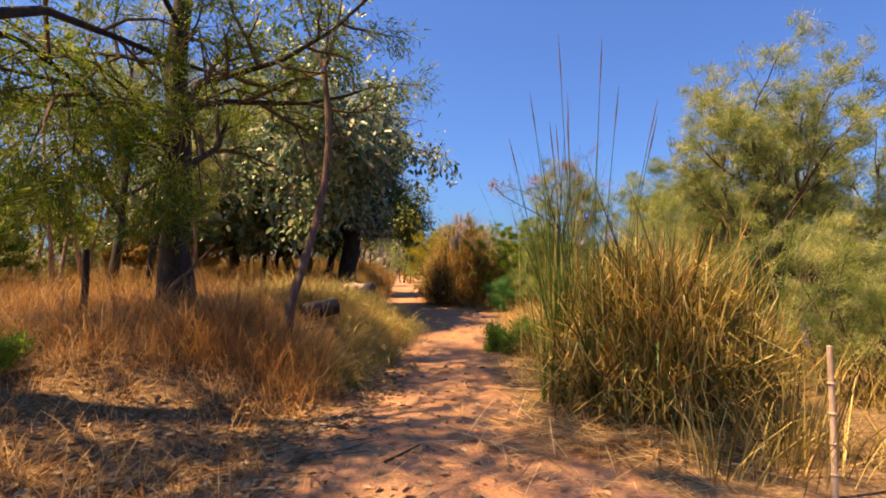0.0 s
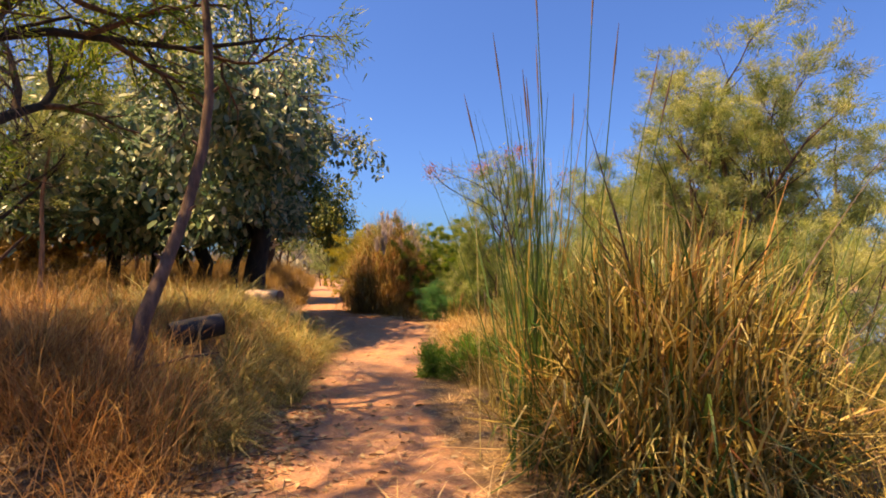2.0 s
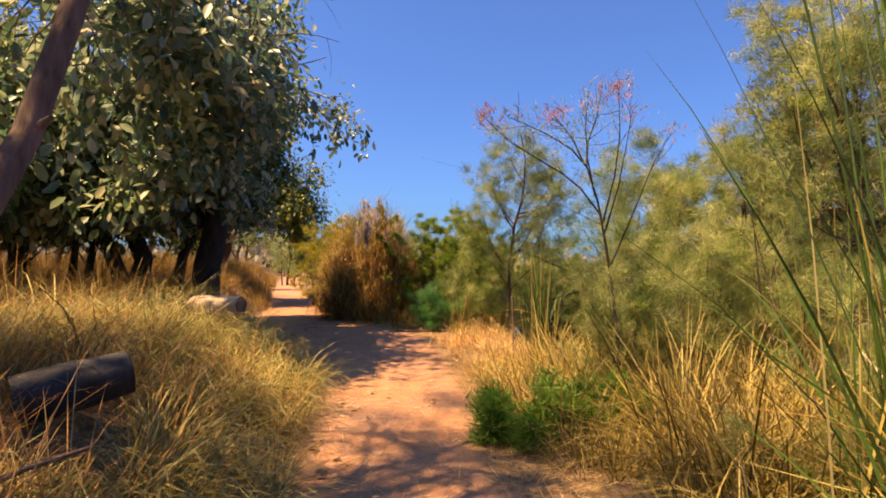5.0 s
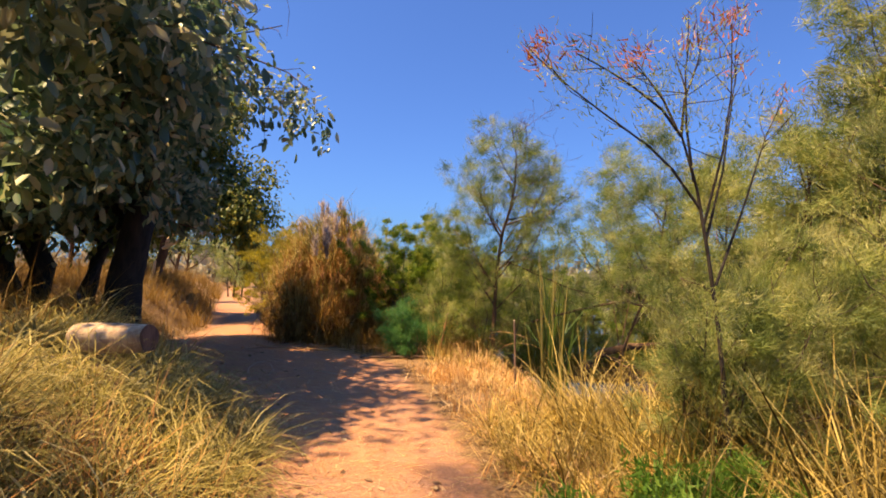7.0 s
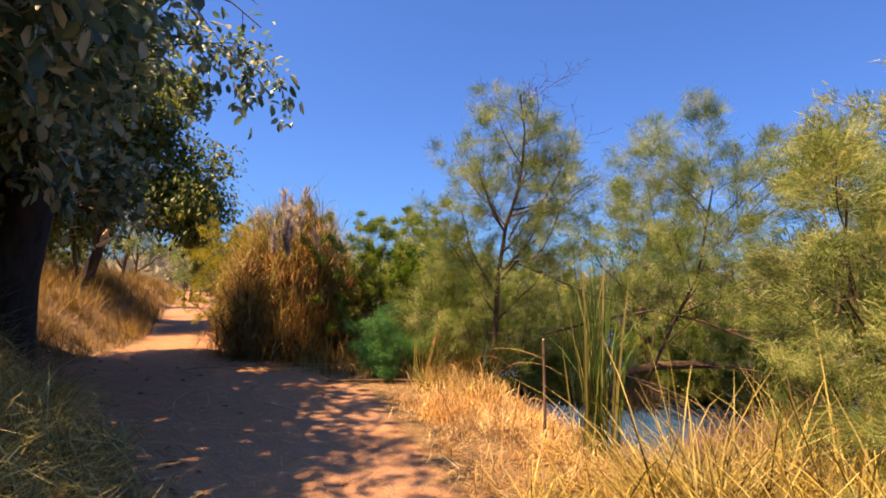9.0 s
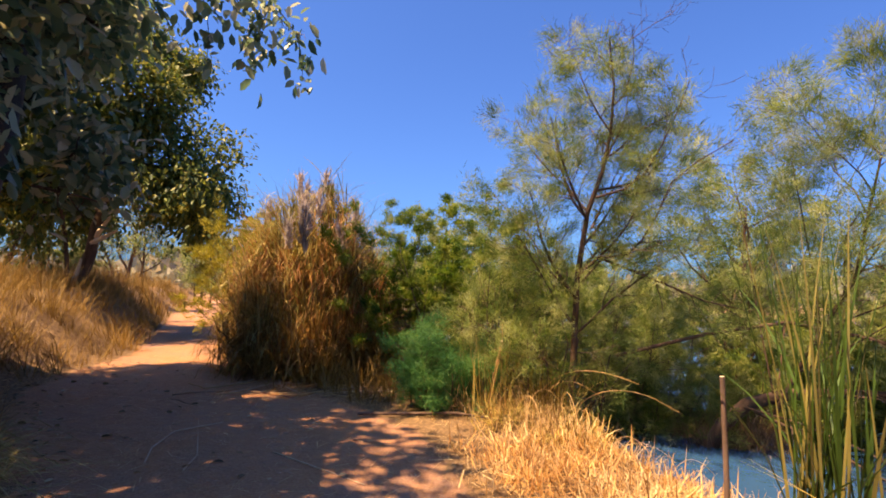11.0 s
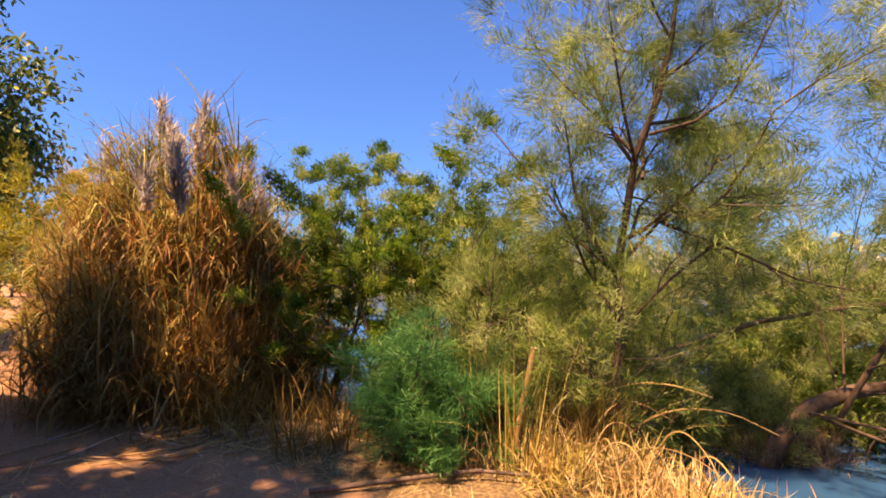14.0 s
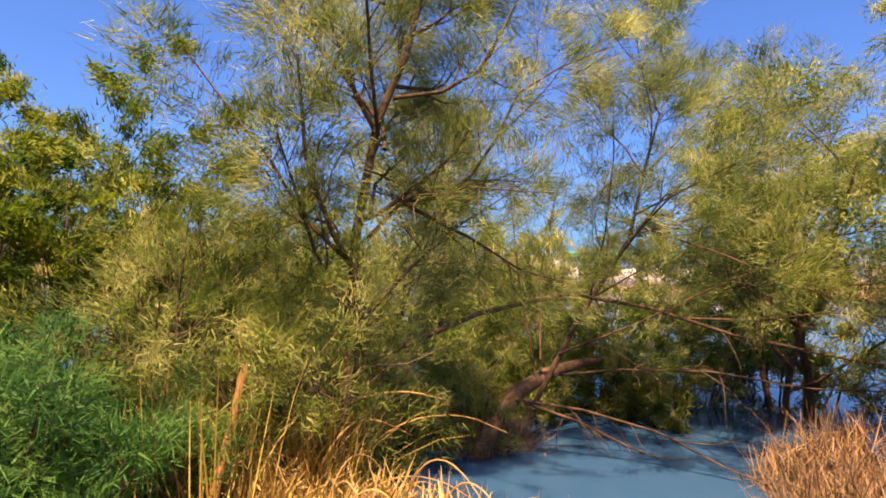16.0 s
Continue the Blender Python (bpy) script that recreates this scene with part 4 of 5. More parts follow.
for i, (x, y, h, r, m) in enumerate(((-8.5, 9.3, 2.3, 1.0, TAMARISK_DARK), (-10.2, 12.5, 2.8, 1.3, TAMARISK_DUSTY), (-12, 16.5, 3.0, 1.5, TAMARISK_DUSTY), (-8.3, 16.0, 2.3, 1.1, GOLD_GRASS), (-13, 22.5, 3.2, 1.6, TAMARISK_DUSTY), (-9.3, 20.5, 2.4, 1.2, GOLD_GRASS), (-11, 29, 3.2, 1.6, TAMARISK_DUSTY), (-7.6, 35, 2.8, 1.4, TAMARISK_DUSTY), (-15, 13, 3.4, 1.6, TAMARISK_DUSTY), (-12.5, 6.5, 3.0, 1.5, TAMARISK_DARK))):
    shrub("scrub_bush", 160 + i, at(x, y), h, r, m, "dry olive and brown scrub bush in the tall grass", stems=8, n=20, length=0.16, width=0.03, per=3)
for i, (x, y) in enumerate(((-7.3, 9.9), (-6.9, 10.4), (-7.9, 10.8), (-5.9, 12.3), (-8.9, 13.2))):
    root = thing("bare_trunk", at(x, y), "thin pale bare trunk among the dry scrub", "tree", "bare trunks")
    rng = np.random.default_rng(180 + i)
    part("trunk", tubes(wander(rng, (0, 0, -0.2), (rng.normal(0, 0.1), rng.normal(0, 0.1), 1), 3.6, 8, 0.06, 0.02)[None], np.linspace(0.05, 0.02, 9)[None], 7), BARK_TAN, root, smooth=True)
for x, y, h, r in ((-7.2, 97, 7, 4), (-4.5, 90, 5, 3), (-9.8, 92, 6, 3)):
    shrub("track_end_bush", int(170 + y), at(x, y), h, r, TAMARISK_DUSTY, "hazy green bush where the track runs out of sight", stems=9, n=10, length=0.5, width=0.2, per=3)
shrub("teal_bush", 130, at(1.98, 18.1), 1.2, 0.42, TEAL, "blue-green feathery bush at the edge of the dirt", stems=8, n=34, length=0.1, width=0.007, per=2)
shrub("teal_bush", 137, at(2.32, 17.75), 0.95, 0.5, TEAL, "low blue-green feathery bush spilling over the dry grass", stems=8, n=30, length=0.1, width=0.007, per=2)
for i, (x, y, h, r) in enumerate(((0.95, 9.6, 0.6, 0.09), (1.22, 9.3, 0.42, 0.08), (1.48, 9.35, 0.6, 0.12), (1.78, 9.4, 0.5, 0.12))):
    shrub("green_sprig", 140 + i, at(x, y), h, r, GREEN, "green leafy sprig in the sedge beside the track", stems=4, n=16, length=0.085, width=0.012, per=2)
shrub("green_bush", 133, at(2.1, 9.55), 0.65, 0.25, GREEN, "bright green leafy bush in the dry sedge", stems=7, n=50, length=0.05, width=0.0065)
shrub("green_bush", 134, at(-4.35, 4.9), 0.62, 0.4, GREEN, "green low bush in the shaded litter", stems=6, n=16, length=0.09, width=0.012, per=2)

# further woods
far_rng = np.random.default_rng(61)
for i, (x, y, h, m) in enumerate(((-9, 33, 6.5, TAMARISK_DUSTY), (-13, 27, 7, TAMARISK_DUSTY), (-6.5, 42, 5.5, TAMARISK_DUSTY), (-3.8, 52, 5, TAMARISK_DUSTY), (0.6, 38, 4.2, TAMARISK_DUSTY), (2.5, 33, 3.8, TAMARISK), (-1.0, 46, 4.5, TAMARISK), (5.5, 30, 4.2, TAMARISK_DUSTY), (-16, 20, 7.5, TAMARISK_DUSTY), (-12, 10, 7, TAMARISK_DARK))):
    feathery("feathery_tree", 200 + i, at(x, y), h, [(0, 0, 0.02, 0, 1, 0.11), (0.5, 0.2, 0.25, 0, 0.85, 0.08), (-0.4, 0.1, -0.25, 0, 0.8, 0.07)], "hazy olive feathery tree further along the track", m, BARK_BROWN, n=9, width=0.04, length=0.24, per=2, low=0.12, counts=(8, 5, 3), reach=0.2)
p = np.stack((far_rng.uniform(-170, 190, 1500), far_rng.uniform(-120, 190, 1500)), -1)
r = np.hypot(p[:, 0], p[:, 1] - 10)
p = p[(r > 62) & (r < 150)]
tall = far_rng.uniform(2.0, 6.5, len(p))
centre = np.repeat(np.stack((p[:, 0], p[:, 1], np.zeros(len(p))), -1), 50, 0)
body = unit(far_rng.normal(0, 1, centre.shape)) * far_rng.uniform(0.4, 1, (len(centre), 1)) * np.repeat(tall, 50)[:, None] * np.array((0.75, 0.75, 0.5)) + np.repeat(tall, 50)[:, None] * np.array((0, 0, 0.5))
# the belt looks hazy only through its pale leaf colour
stuff("far_woods", needles(far_rng, centre + body, unit(body), 1, 1.3, 0.6, 0.75, 0.3, 0.1), HAZE_LEAF, "belt of scrub and trees round the horizon, coloured with haze", "trees")



def box(x0, x1, y0, y1, z0, z1):
    v = [(x, y, z) for z in (z0, z1) for x, y in ((x0, y0), (x1, y0), (x1, y1), (x0, y1))]
    return v, [(0, 3, 2, 1), (4, 5, 6, 7), (0, 1, 5, 4), (1, 2, 6, 5), (2, 3, 7, 6), (3, 0, 4, 7)]


def far_shed():
    root = thing("far_building", (66, 17.5, 0.0), "long pale building with a green roof across the pond", "building")
    part("wall", box(-3, 3, -8, 8, -0.5, 3.2), wood_mat("pale_plaster", (0.6, 0.58, 0.6), (0.75, 0.73, 0.74), 2), root)
    part("roof", joined([box(-3.6, 0, -8.5, 8.5, 3.2, 3.4), box(0, 3.6, -8.5, 8.5, 3.2, 3.4), box(-1.8, 1.8, -8.4, 8.4, 3.4, 3.9)]), wood_mat("green_roof", (0.05, 0.28, 0.18), (0.09, 0.36, 0.24), 3), root, "green sheet roof")
    for k in range(5):
        part("window", box(-3.04, -2.96, -6.8 + 3.1 * k, -5.6 + 3.1 * k, 1.1, 2.3), wood_mat("dark_window", (0.05, 0.06, 0.08), (0.1, 0.11, 0.13), 4) if k == 0 else bpy.data.materials["dark_window"], root)


far_shed()

# ---- reeds ----


def spindle(P, R, sides=6):
    return tubes(np.asarray(P)[None], np.asarray(R)[None], sides)


def reed_clump():
    rng = np.random.default_rng(71)
    root = thing("reed_clump", at(1.75, 5.3), "tall tangled clump of dry reeds with green stalks beside the track", "reeds")
    b = np.array(root.location)

    def foot(n, cx, cy, sx, sy):
        x, y = rng.normal(cx, sx, n), rng.normal(cy, sy, n)
        return np.stack((x, y, land(x, y) - 0.03), -1) - b
    def dome(n, low=0.0, high=1.35):
        """Points through a rounded heap and the way outwards from each."""
        a, q = rng.uniform(0, 6.28, n), np.sqrt(rng.uniform(0, 1, n))
        x, y = 2.28 + 0.95 * q * np.cos(a), 5.65 + 0.95 * q * np.sin(a)
        z = rng.uniform(low, high, n) * (1.05 - 0.75 * q * q)
        return a + rng.normal(0, 1.0, n), np.stack((x, y, land(x, y) + z), -1) - b
    for nm, mat, n, lo, hi in (("straw_tangle", REED_DRY, 3000, 0.25, 0.9), ("brown_tangle", REED_BROWN, 600, 0.25, 0.9), ("gold_tangle", GOLD_GRASS, 1600, 0.25, 0.9), ("olive_tangle", SOFT_GRASS, 2100, 0.25, 0.95), ("green_tangle", REED_GREEN, 1300, 0.3, 0.9)):
        head, f = dome(n)
        part(nm, blades(rng, f, rng.uniform(lo, hi, n), np.abs(rng.normal(0.5, 0.6, n)), rng.uniform(-0.3, 2.3, n), rng.uniform(0.008, 0.025, n), 5, head, fold=True), mat, root, kind="stuff")
    # broken canes lying across the heap
    for i in range(64):
        head, f = dome(1, 0.15, 1.25)
        h, t, L = rng.uniform(0, 6.28), rng.uniform(0.6, 1.75), rng.uniform(0.5, 1.3)
        w = np.array((math.cos(h) * math.sin(t), math.sin(h) * math.sin(t), math.cos(t)))
        k = f[0] + w * L * 0.55 + rng.normal(0, 0.03, 3)
        end = k + (w + rng.normal(0, 0.35, 3) - np.array((0, 0, 0.25))) * L * 0.4
        Q = np.array([f[0] - w * 0.1, (f[0] + k) / 2, k, end])
        Q[:, 2] = np.maximum(Q[:, 2], 0.03)
        part("broken_cane", spindle(Q, np.array((1, 1, 0.95, 0.5)) * rng.uniform(0.005, 0.01), 5), (STRAW, CANE, REED_DRY, STRAW)[i % 4], root)
    n = 380
    f = foot(n, 2.4, 6.2, 0.5, 0.4)
    part("pale_straw", blades(rng, f, rng.uniform(1.0, 2.3, n), rng.uniform(0, 0.2, n), rng.uniform(-0.1, 0.5, n), rng.uniform(0.005, 0.011, n), 5), SOFT_GRASS, root, kind="stuff")
    n = 170
    f = foot(n, 2.3, 5.8, 0.45, 0.4)
    part("dry_upright", blades(rng, f, rng.uniform(0.9, 2.2, n), rng.uniform(0, 0.35, n), rng.uniform(-0.2, 0.7, n), rng.uniform(0.008, 0.018, n), 6), SOFT_GRASS, root, kind="stuff")
    # long blades leaning out of the heart of the heap
    f = foot(84, 2.55, 5.5, 0.25, 0.25)
    for i in range(84):
        left = i % 3 < 2
        leaf = blades(rng, f[i:i + 1], np.array([rng.uniform(1.3, 2.9)]), np.array([rng.uniform(0.1, 0.6)]), np.array([rng.uniform(0.0, 0.45) + (0.9 if i % 7 == 0 else 0)]), np.array([rng.uniform(0.012, 0.026)]), 8, np.array([rng.normal(3.0 if left else 0.2, 0.7)]))
        part("leaning_blade", leaf, (REED_BROWN, REED_GREEN, BARK_TWIG, REED_GREEN)[i % 4], root)
    n = 900
    f = foot(n, 1.7, 4.65, 0.6, 0.3)
    part("fallen_thatch", blades(rng, f + np.array((0, 0, 0.05)), rng.uniform(0.3, 0.9, n), rng.uniform(1.2, 1.6, n), rng.uniform(0, 0.2, n), rng.uniform(0.006, 0.014, n), 4), STRAW, root, kind="stuff")
    for cx, cy, num, s, lo, hi in ((1.38, 6.0, 130, 0.11, 0.8, 3.0), (3.1, 5.5, 64, 0.1, 0.6, 2.3), (2.1, 5.8, 24, 0.4, 1.0, 2.8), (1.9, 6.4, 24, 0.35, 1.0, 2.9)):
        f = foot(num, cx, cy, s, s)
        for i in range(num):
            leaf = blades(rng, f[i:i + 1], np.array([rng.uniform(lo, hi)]), np.array([rng.uniform(0, 0.22)]), np.array([rng.uniform(-0.1, 0.5) + (1.1 if i % 8 == 0 else 0)]), np.array([rng.uniform(0.01, 0.022)]), 8)
            part("green_blade", leaf, REED_GREEN if rng.uniform() < 0.8 else REED_DRY, root)
    tops = ((1.22, 5.5, 3.95), (1.62, 5.3, 3.85), (0.72, 5.7, 2.9), (0.95, 5.7, 3.4), (1.25, 5.8, 3.1), (2.05, 5.0, 2.95), (1.75, 5.2, 3.3), (1.4, 5.9, 3.2), (1.1, 5.4, 3.0), (2.3, 5.6, 3.3), (1.5, 6.3, 3.6), (1.9, 6.4, 3.2))
    for x, y, z in tops:
        x, y, z = x * 1.12, y * 1.12, 1.5 + (z - 1.5) * 1.12
        top, start = np.array((x, y, z)) - b, np.array((1.6 + (x - 1.6) * 0.35, 6.1 + (y - 6.1) * 0.5, 0)) - b
        start[2] = 0
        P = [start + (top - start) * f + np.array((x - 1.6, y - 6.1, 0)) * 0.25 * (f * f - f) for f in np.linspace(0, 1, 8)]
        stem = part("stalk", spindle(P, np.array((7, 7, 6, 6, 5, 4.5, 4, 2)) * 0.001, 5), REED_GREEN, root)
        part("seed_head", spindle([P[-2], P[-2] * 0.6 + P[-1] * 0.4, P[-1]], (0.005, 0.009, 0.002), 5), BARK_TWIG, stem, "dark narrow seed head")


reed_clump()


def stake(name, foot, top, r, material, label, knots=4):
    foot, top = np.array(foot, float), np.array(top, float)
    root = thing(name, foot, label, "stake", "stakes")
    d = top - foot
    bow = np.array((0.012, 0.01, 0))
    P = [d * f + bow * math.sin(f * 3.1) for f in np.linspace(-0.12, 1, 8)]
    part("pole", spindle(P, np.linspace(r, r * 0.85, 8), 10), material, root, smooth=True)
    for k in range(knots):
        c = d * (0.15 + 0.8 * k / max(knots, 1)) + bow * math.sin((0.15 + 0.8 * k / max(knots, 1)) * 3.1)
        u = unit(d)
        part("node", spindle([c - u * 0.01, c - u * 0.004, c + u * 0.004, c + u * 0.01], np.array((0.9, 1.22, 1.22, 0.9)) * r, 10), material, root)
    part("cut_end", spindle([d * 0.999, d + unit(d) * 0.002, d + unit(d) * 0.003], (r * 0.86, r * 0.6, 0.0005), 10), PALE_CUT, root)


stake("bamboo_stake", at(2.56, 3.5), (2.56, 3.52, 0.98), 0.02, CANE, "pale knotted bamboo stake standing in the ground")
stake("cut_sapling", at(2.64, 17.43), (2.8, 17.33, 0.93), 0.028, ORANGE_CUT, "cut sapling stub with an orange top, in dry grass", 1)
stake("wooden_stake", at(2.72, 13.9), (2.7, 13.92, 1.05), 0.018, BARK_PALE, "weathered stake in the straw by the pond", 1)
stake("old_post", at(-4.9, 7.2), (-4.87, 7.2, 1.75), 0.05, BARK_DARK, "dark broken post in the dry grass", 0)
stake("old_post", at(-3.2, 15.6), (-3.2, 15.6, 1.3), 0.03, BARK_DARK, "dark thin post in the grass", 0)


def thicket():
    rng = np.random.default_rng(81)
    root = thing("reed_thicket", at(0.95, 22.0), "tall brown dry reed thicket with feathery plumes", "reeds")
    b = np.array(root.location)
    def foot(n, grow_out=1.0):
        a, q = rng.uniform(0, 6.28, n), np.sqrt(rng.uniform(0, 1, n))
        lump = grow_out * (1 + 0.15 * np.sin(3 * a + 1) + 0.1 * np.sin(7 * a))
        x, y = 0.95 + 1.15 * q * lump * np.cos(a), 22.25 + 1.85 * q * lump * np.sin(a)
        return a, q, np.stack((x, y, land(x, y)), -1) - b
    a, q, f = foot(800, 1.0)
    uneven = 1 + 0.25 * np.sin(f[:, 0] * 5.1 + 1) * np.sin(f[:, 1] * 3.7)
    part("brown_tangle", blades(rng, f, rng.uniform(0.6, 1.8, 800) * uneven * (1.02 - 0.25 * q ** 2), rng.uniform(0, 0.45, 800), rng.uniform(-0.6, 1.9, 800), rng.uniform(0.01, 0.026, 800), 5), REED_BROWN, root, kind="stuff")
    for mat, m, nm, lo, hi, tufts in ((REED_BROWN, 11000, "hanging_leafage", 0.04, 0.85, 110), (REED_DRY, 4500, "golden_leafage", 0.3, 1.0, 50), (SOFT_GRASS, 4500, "greenish_leafage", 0.25, 1.0, 46), (GOLD_GRASS, 7000, "skirt_leafage", 0.0, 0.2, 100)):
        ta, tq, th = rng.uniform(0, 6.28, tufts), rng.uniform(0.55 if hi > 0.3 else 0.85, 1.05 if hi > 0.3 else 1.3, tufts), rng.uniform(lo, hi, tufts)
        wide = np.clip(1.08 - 0.75 * th ** 4, 0.25, 1)
        top = 2.75 * (1 + 0.14 * np.sin(4 * ta + 1) + 0.08 * np.sin(9 * ta))
        c = np.stack((1.22 * tq * wide * np.cos(ta), 0.25 + 1.85 * tq * wide * np.sin(ta), th * top), -1)
        who = rng.integers(0, tufts, m)
        g = c[who] + rng.normal(0, 1, (m, 3)) * np.array((0.17, 0.19, 0.2))
        g[:, 2] = np.maximum(g[:, 2], 0.02)
        part(nm, blades(rng, g, rng.uniform(0.3, 0.95, m), np.abs(rng.normal(0.75, 0.8, m)), rng.uniform(-0.6, 2.6, m), rng.uniform(0.009, 0.023, m), 4, ta[who] + rng.normal(0, 1.2, m)), mat, root, kind="stuff")
    for i in range(26):
        aa, qq = rng.uniform(0, 6.28), math.sqrt(rng.uniform(0, 1))
        p0 = np.array((1.1 * qq * math.cos(aa), 1.9 * qq * math.sin(aa), 0))
        h = rng.uniform(2.75, 3.8) * (1.04 - 0.2 * qq * qq)
        p1 = p0 + np.array((rng.normal(0, 0.2), rng.normal(0, 0.2), h))
        stem = part("cane", spindle([p0, (p0 + p1) / 2 + rng.normal(0, 0.04, 3), p1], (0.008, 0.007, 0.004), 4), REED_DRY, root)
        k = 110
        pp = p1 + np.outer(rng.uniform(-0.42, 0.04, k), unit(p1 - p0))
        part("plume", needles(rng, pp, np.repeat(unit(p1 - p0 + np.array((0.5, -0.2, 0)))[None], k, 0), 1, 0.2, 0.5, 0.02, 0.3, 0.025), PLUME, stem)


thicket()


def pond_reeds(x, y, num, label, h=1.9):
    rng = np.random.default_rng(int(x * 100))
    root = thing("pond_reeds", at(x, y), label, "reeds")
    for i in range(num):
        p = np.array((rng.normal(0, 0.1), rng.normal(0, 0.1), -0.1))
        a, t, be, L = rng.uniform(0, 6.28), rng.uniform(0, 0.13), rng.uniform(0, 0.25) + (1.0 if i % 6 == 0 else 0), rng.uniform(0.45, 1.05) * h
        part("reed_stem", blades(rng, p[None], np.array([L]), np.array([t]), np.array([be]), np.array([rng.uniform(0.012, 0.026)]), 6, np.array([a])), (REED_GREEN, SOFT_GRASS, REED_GREEN, REED_GREEN)[i % 4], root)


pond_reeds(3.05, 13.5, 84, "slender yellow-green reeds standing near the pond's edge", 2.2)


# bare bush whose limbs fan out over the right-hand scrub
def dead_bush():
    rng = np.random.default_rng(91)
    b = np.array(at(2.35, 9.85))
    root = thing("dead_bush", b, "dark bare branching bush with rusty seed tufts", "shrub")
    P = np.array([(2.36, 9.85, b[2] - 0.2), (2.4, 9.87, 0.6), (2.32, 9.87, 1.3), (2.24, 9.87, 1.8), (2.15, 9.87, 2.25), (2.02, 9.87, 2.62)]) - b
    part("stem", spindle(P, (0.02, 0.018, 0.016, 0.014, 0.011, 0.008), 6), BARK_DARK, root, smooth=True)
    fan = (
        [(2.19, 9.87, 2.1), (1.97, 9.9, 2.38), (1.77, 9.88, 2.51), (1.38, 9.86, 2.7), (1.13, 9.87, 2.85), (0.97, 9.88, 3.0)],
        [(2.02, 9.87, 2.6), (1.85, 9.85, 2.76), (1.6, 9.83, 2.88), (1.38, 9.8, 2.95), (1.17, 9.8, 3.02)],
        [(2.0, 9.87, 2.62), (1.9, 9.9, 2.85), (1.82, 9.95, 3.0), (1.72, 9.97, 3.12)],
        [(2.02, 9.87, 2.6), (2.03, 9.85, 2.85), (2.1, 9.8, 3.1), (2.13, 9.78, 3.3)],
        [(2.12, 9.87, 2.3), (2.0, 9.8, 2.65), (1.95, 9.75, 3.0), (1.96, 9.72, 3.2)],
        [(2.22, 9.87, 1.9), (2.4, 9.9, 2.4), (2.5, 9.93, 2.8), (2.6, 9.95, 3.25)],
        [(2.2, 9.87, 2.0), (2.3, 9.8, 2.5), (2.33, 9.75, 2.9), (2.29, 9.7, 3.36)],
        [(2.3, 9.87, 1.6), (2.6, 9.9, 2.2), (2.85, 9.95, 2.7), (3.1, 10.0, 3.05)],
    )
    for i, F in enumerate(fan):
        Q = np.array(F) - b
        limb = part("limb", spindle(Q, np.linspace(0.011, 0.003, len(Q)), 5), BARK_DARK, root, smooth=True)
        k = 90 if i in (0, 2, 6) else 30
        part("seed_tuft", needles(rng, Q[-1] + rng.normal(0, 0.06, (k, 3)), np.repeat(unit(Q[-1] - Q[-2])[None], k, 0), 1, 0.08, 0.6, 0.009, 0.1, 0.03), RUST, limb, "rusty seed tuft", kind="stuff")
        pp = np.repeat(Q[1:], 7, 0) + rng.normal(0, 0.08, (7 * (len(Q) - 1), 3))
        part("foliage", needles(rng, pp, np.repeat(unit(Q[-1] - Q[0])[None], len(pp), 0), 12, 0.06, 0.7, 0.006, 0.1, 0.06), TAMARISK_DUSTY, limb)
        for k in range(5):
            f = rng.uniform(0.3, 0.95) * (len(Q) - 1)
            j = int(f)
            S = wander(rng, Q[j] + (Q[j + 1] - Q[j]) * (f - j), unit(Q[-1] - Q[0]) + rng.normal(0, 0.5, 3), rng.uniform(0.2, 0.45), 4, 0.1, 0.03)
            part("twig", spindle(S, np.linspace(0.004, 0.0015, 5), 4), BARK_DARK, limb)


dead_bush()


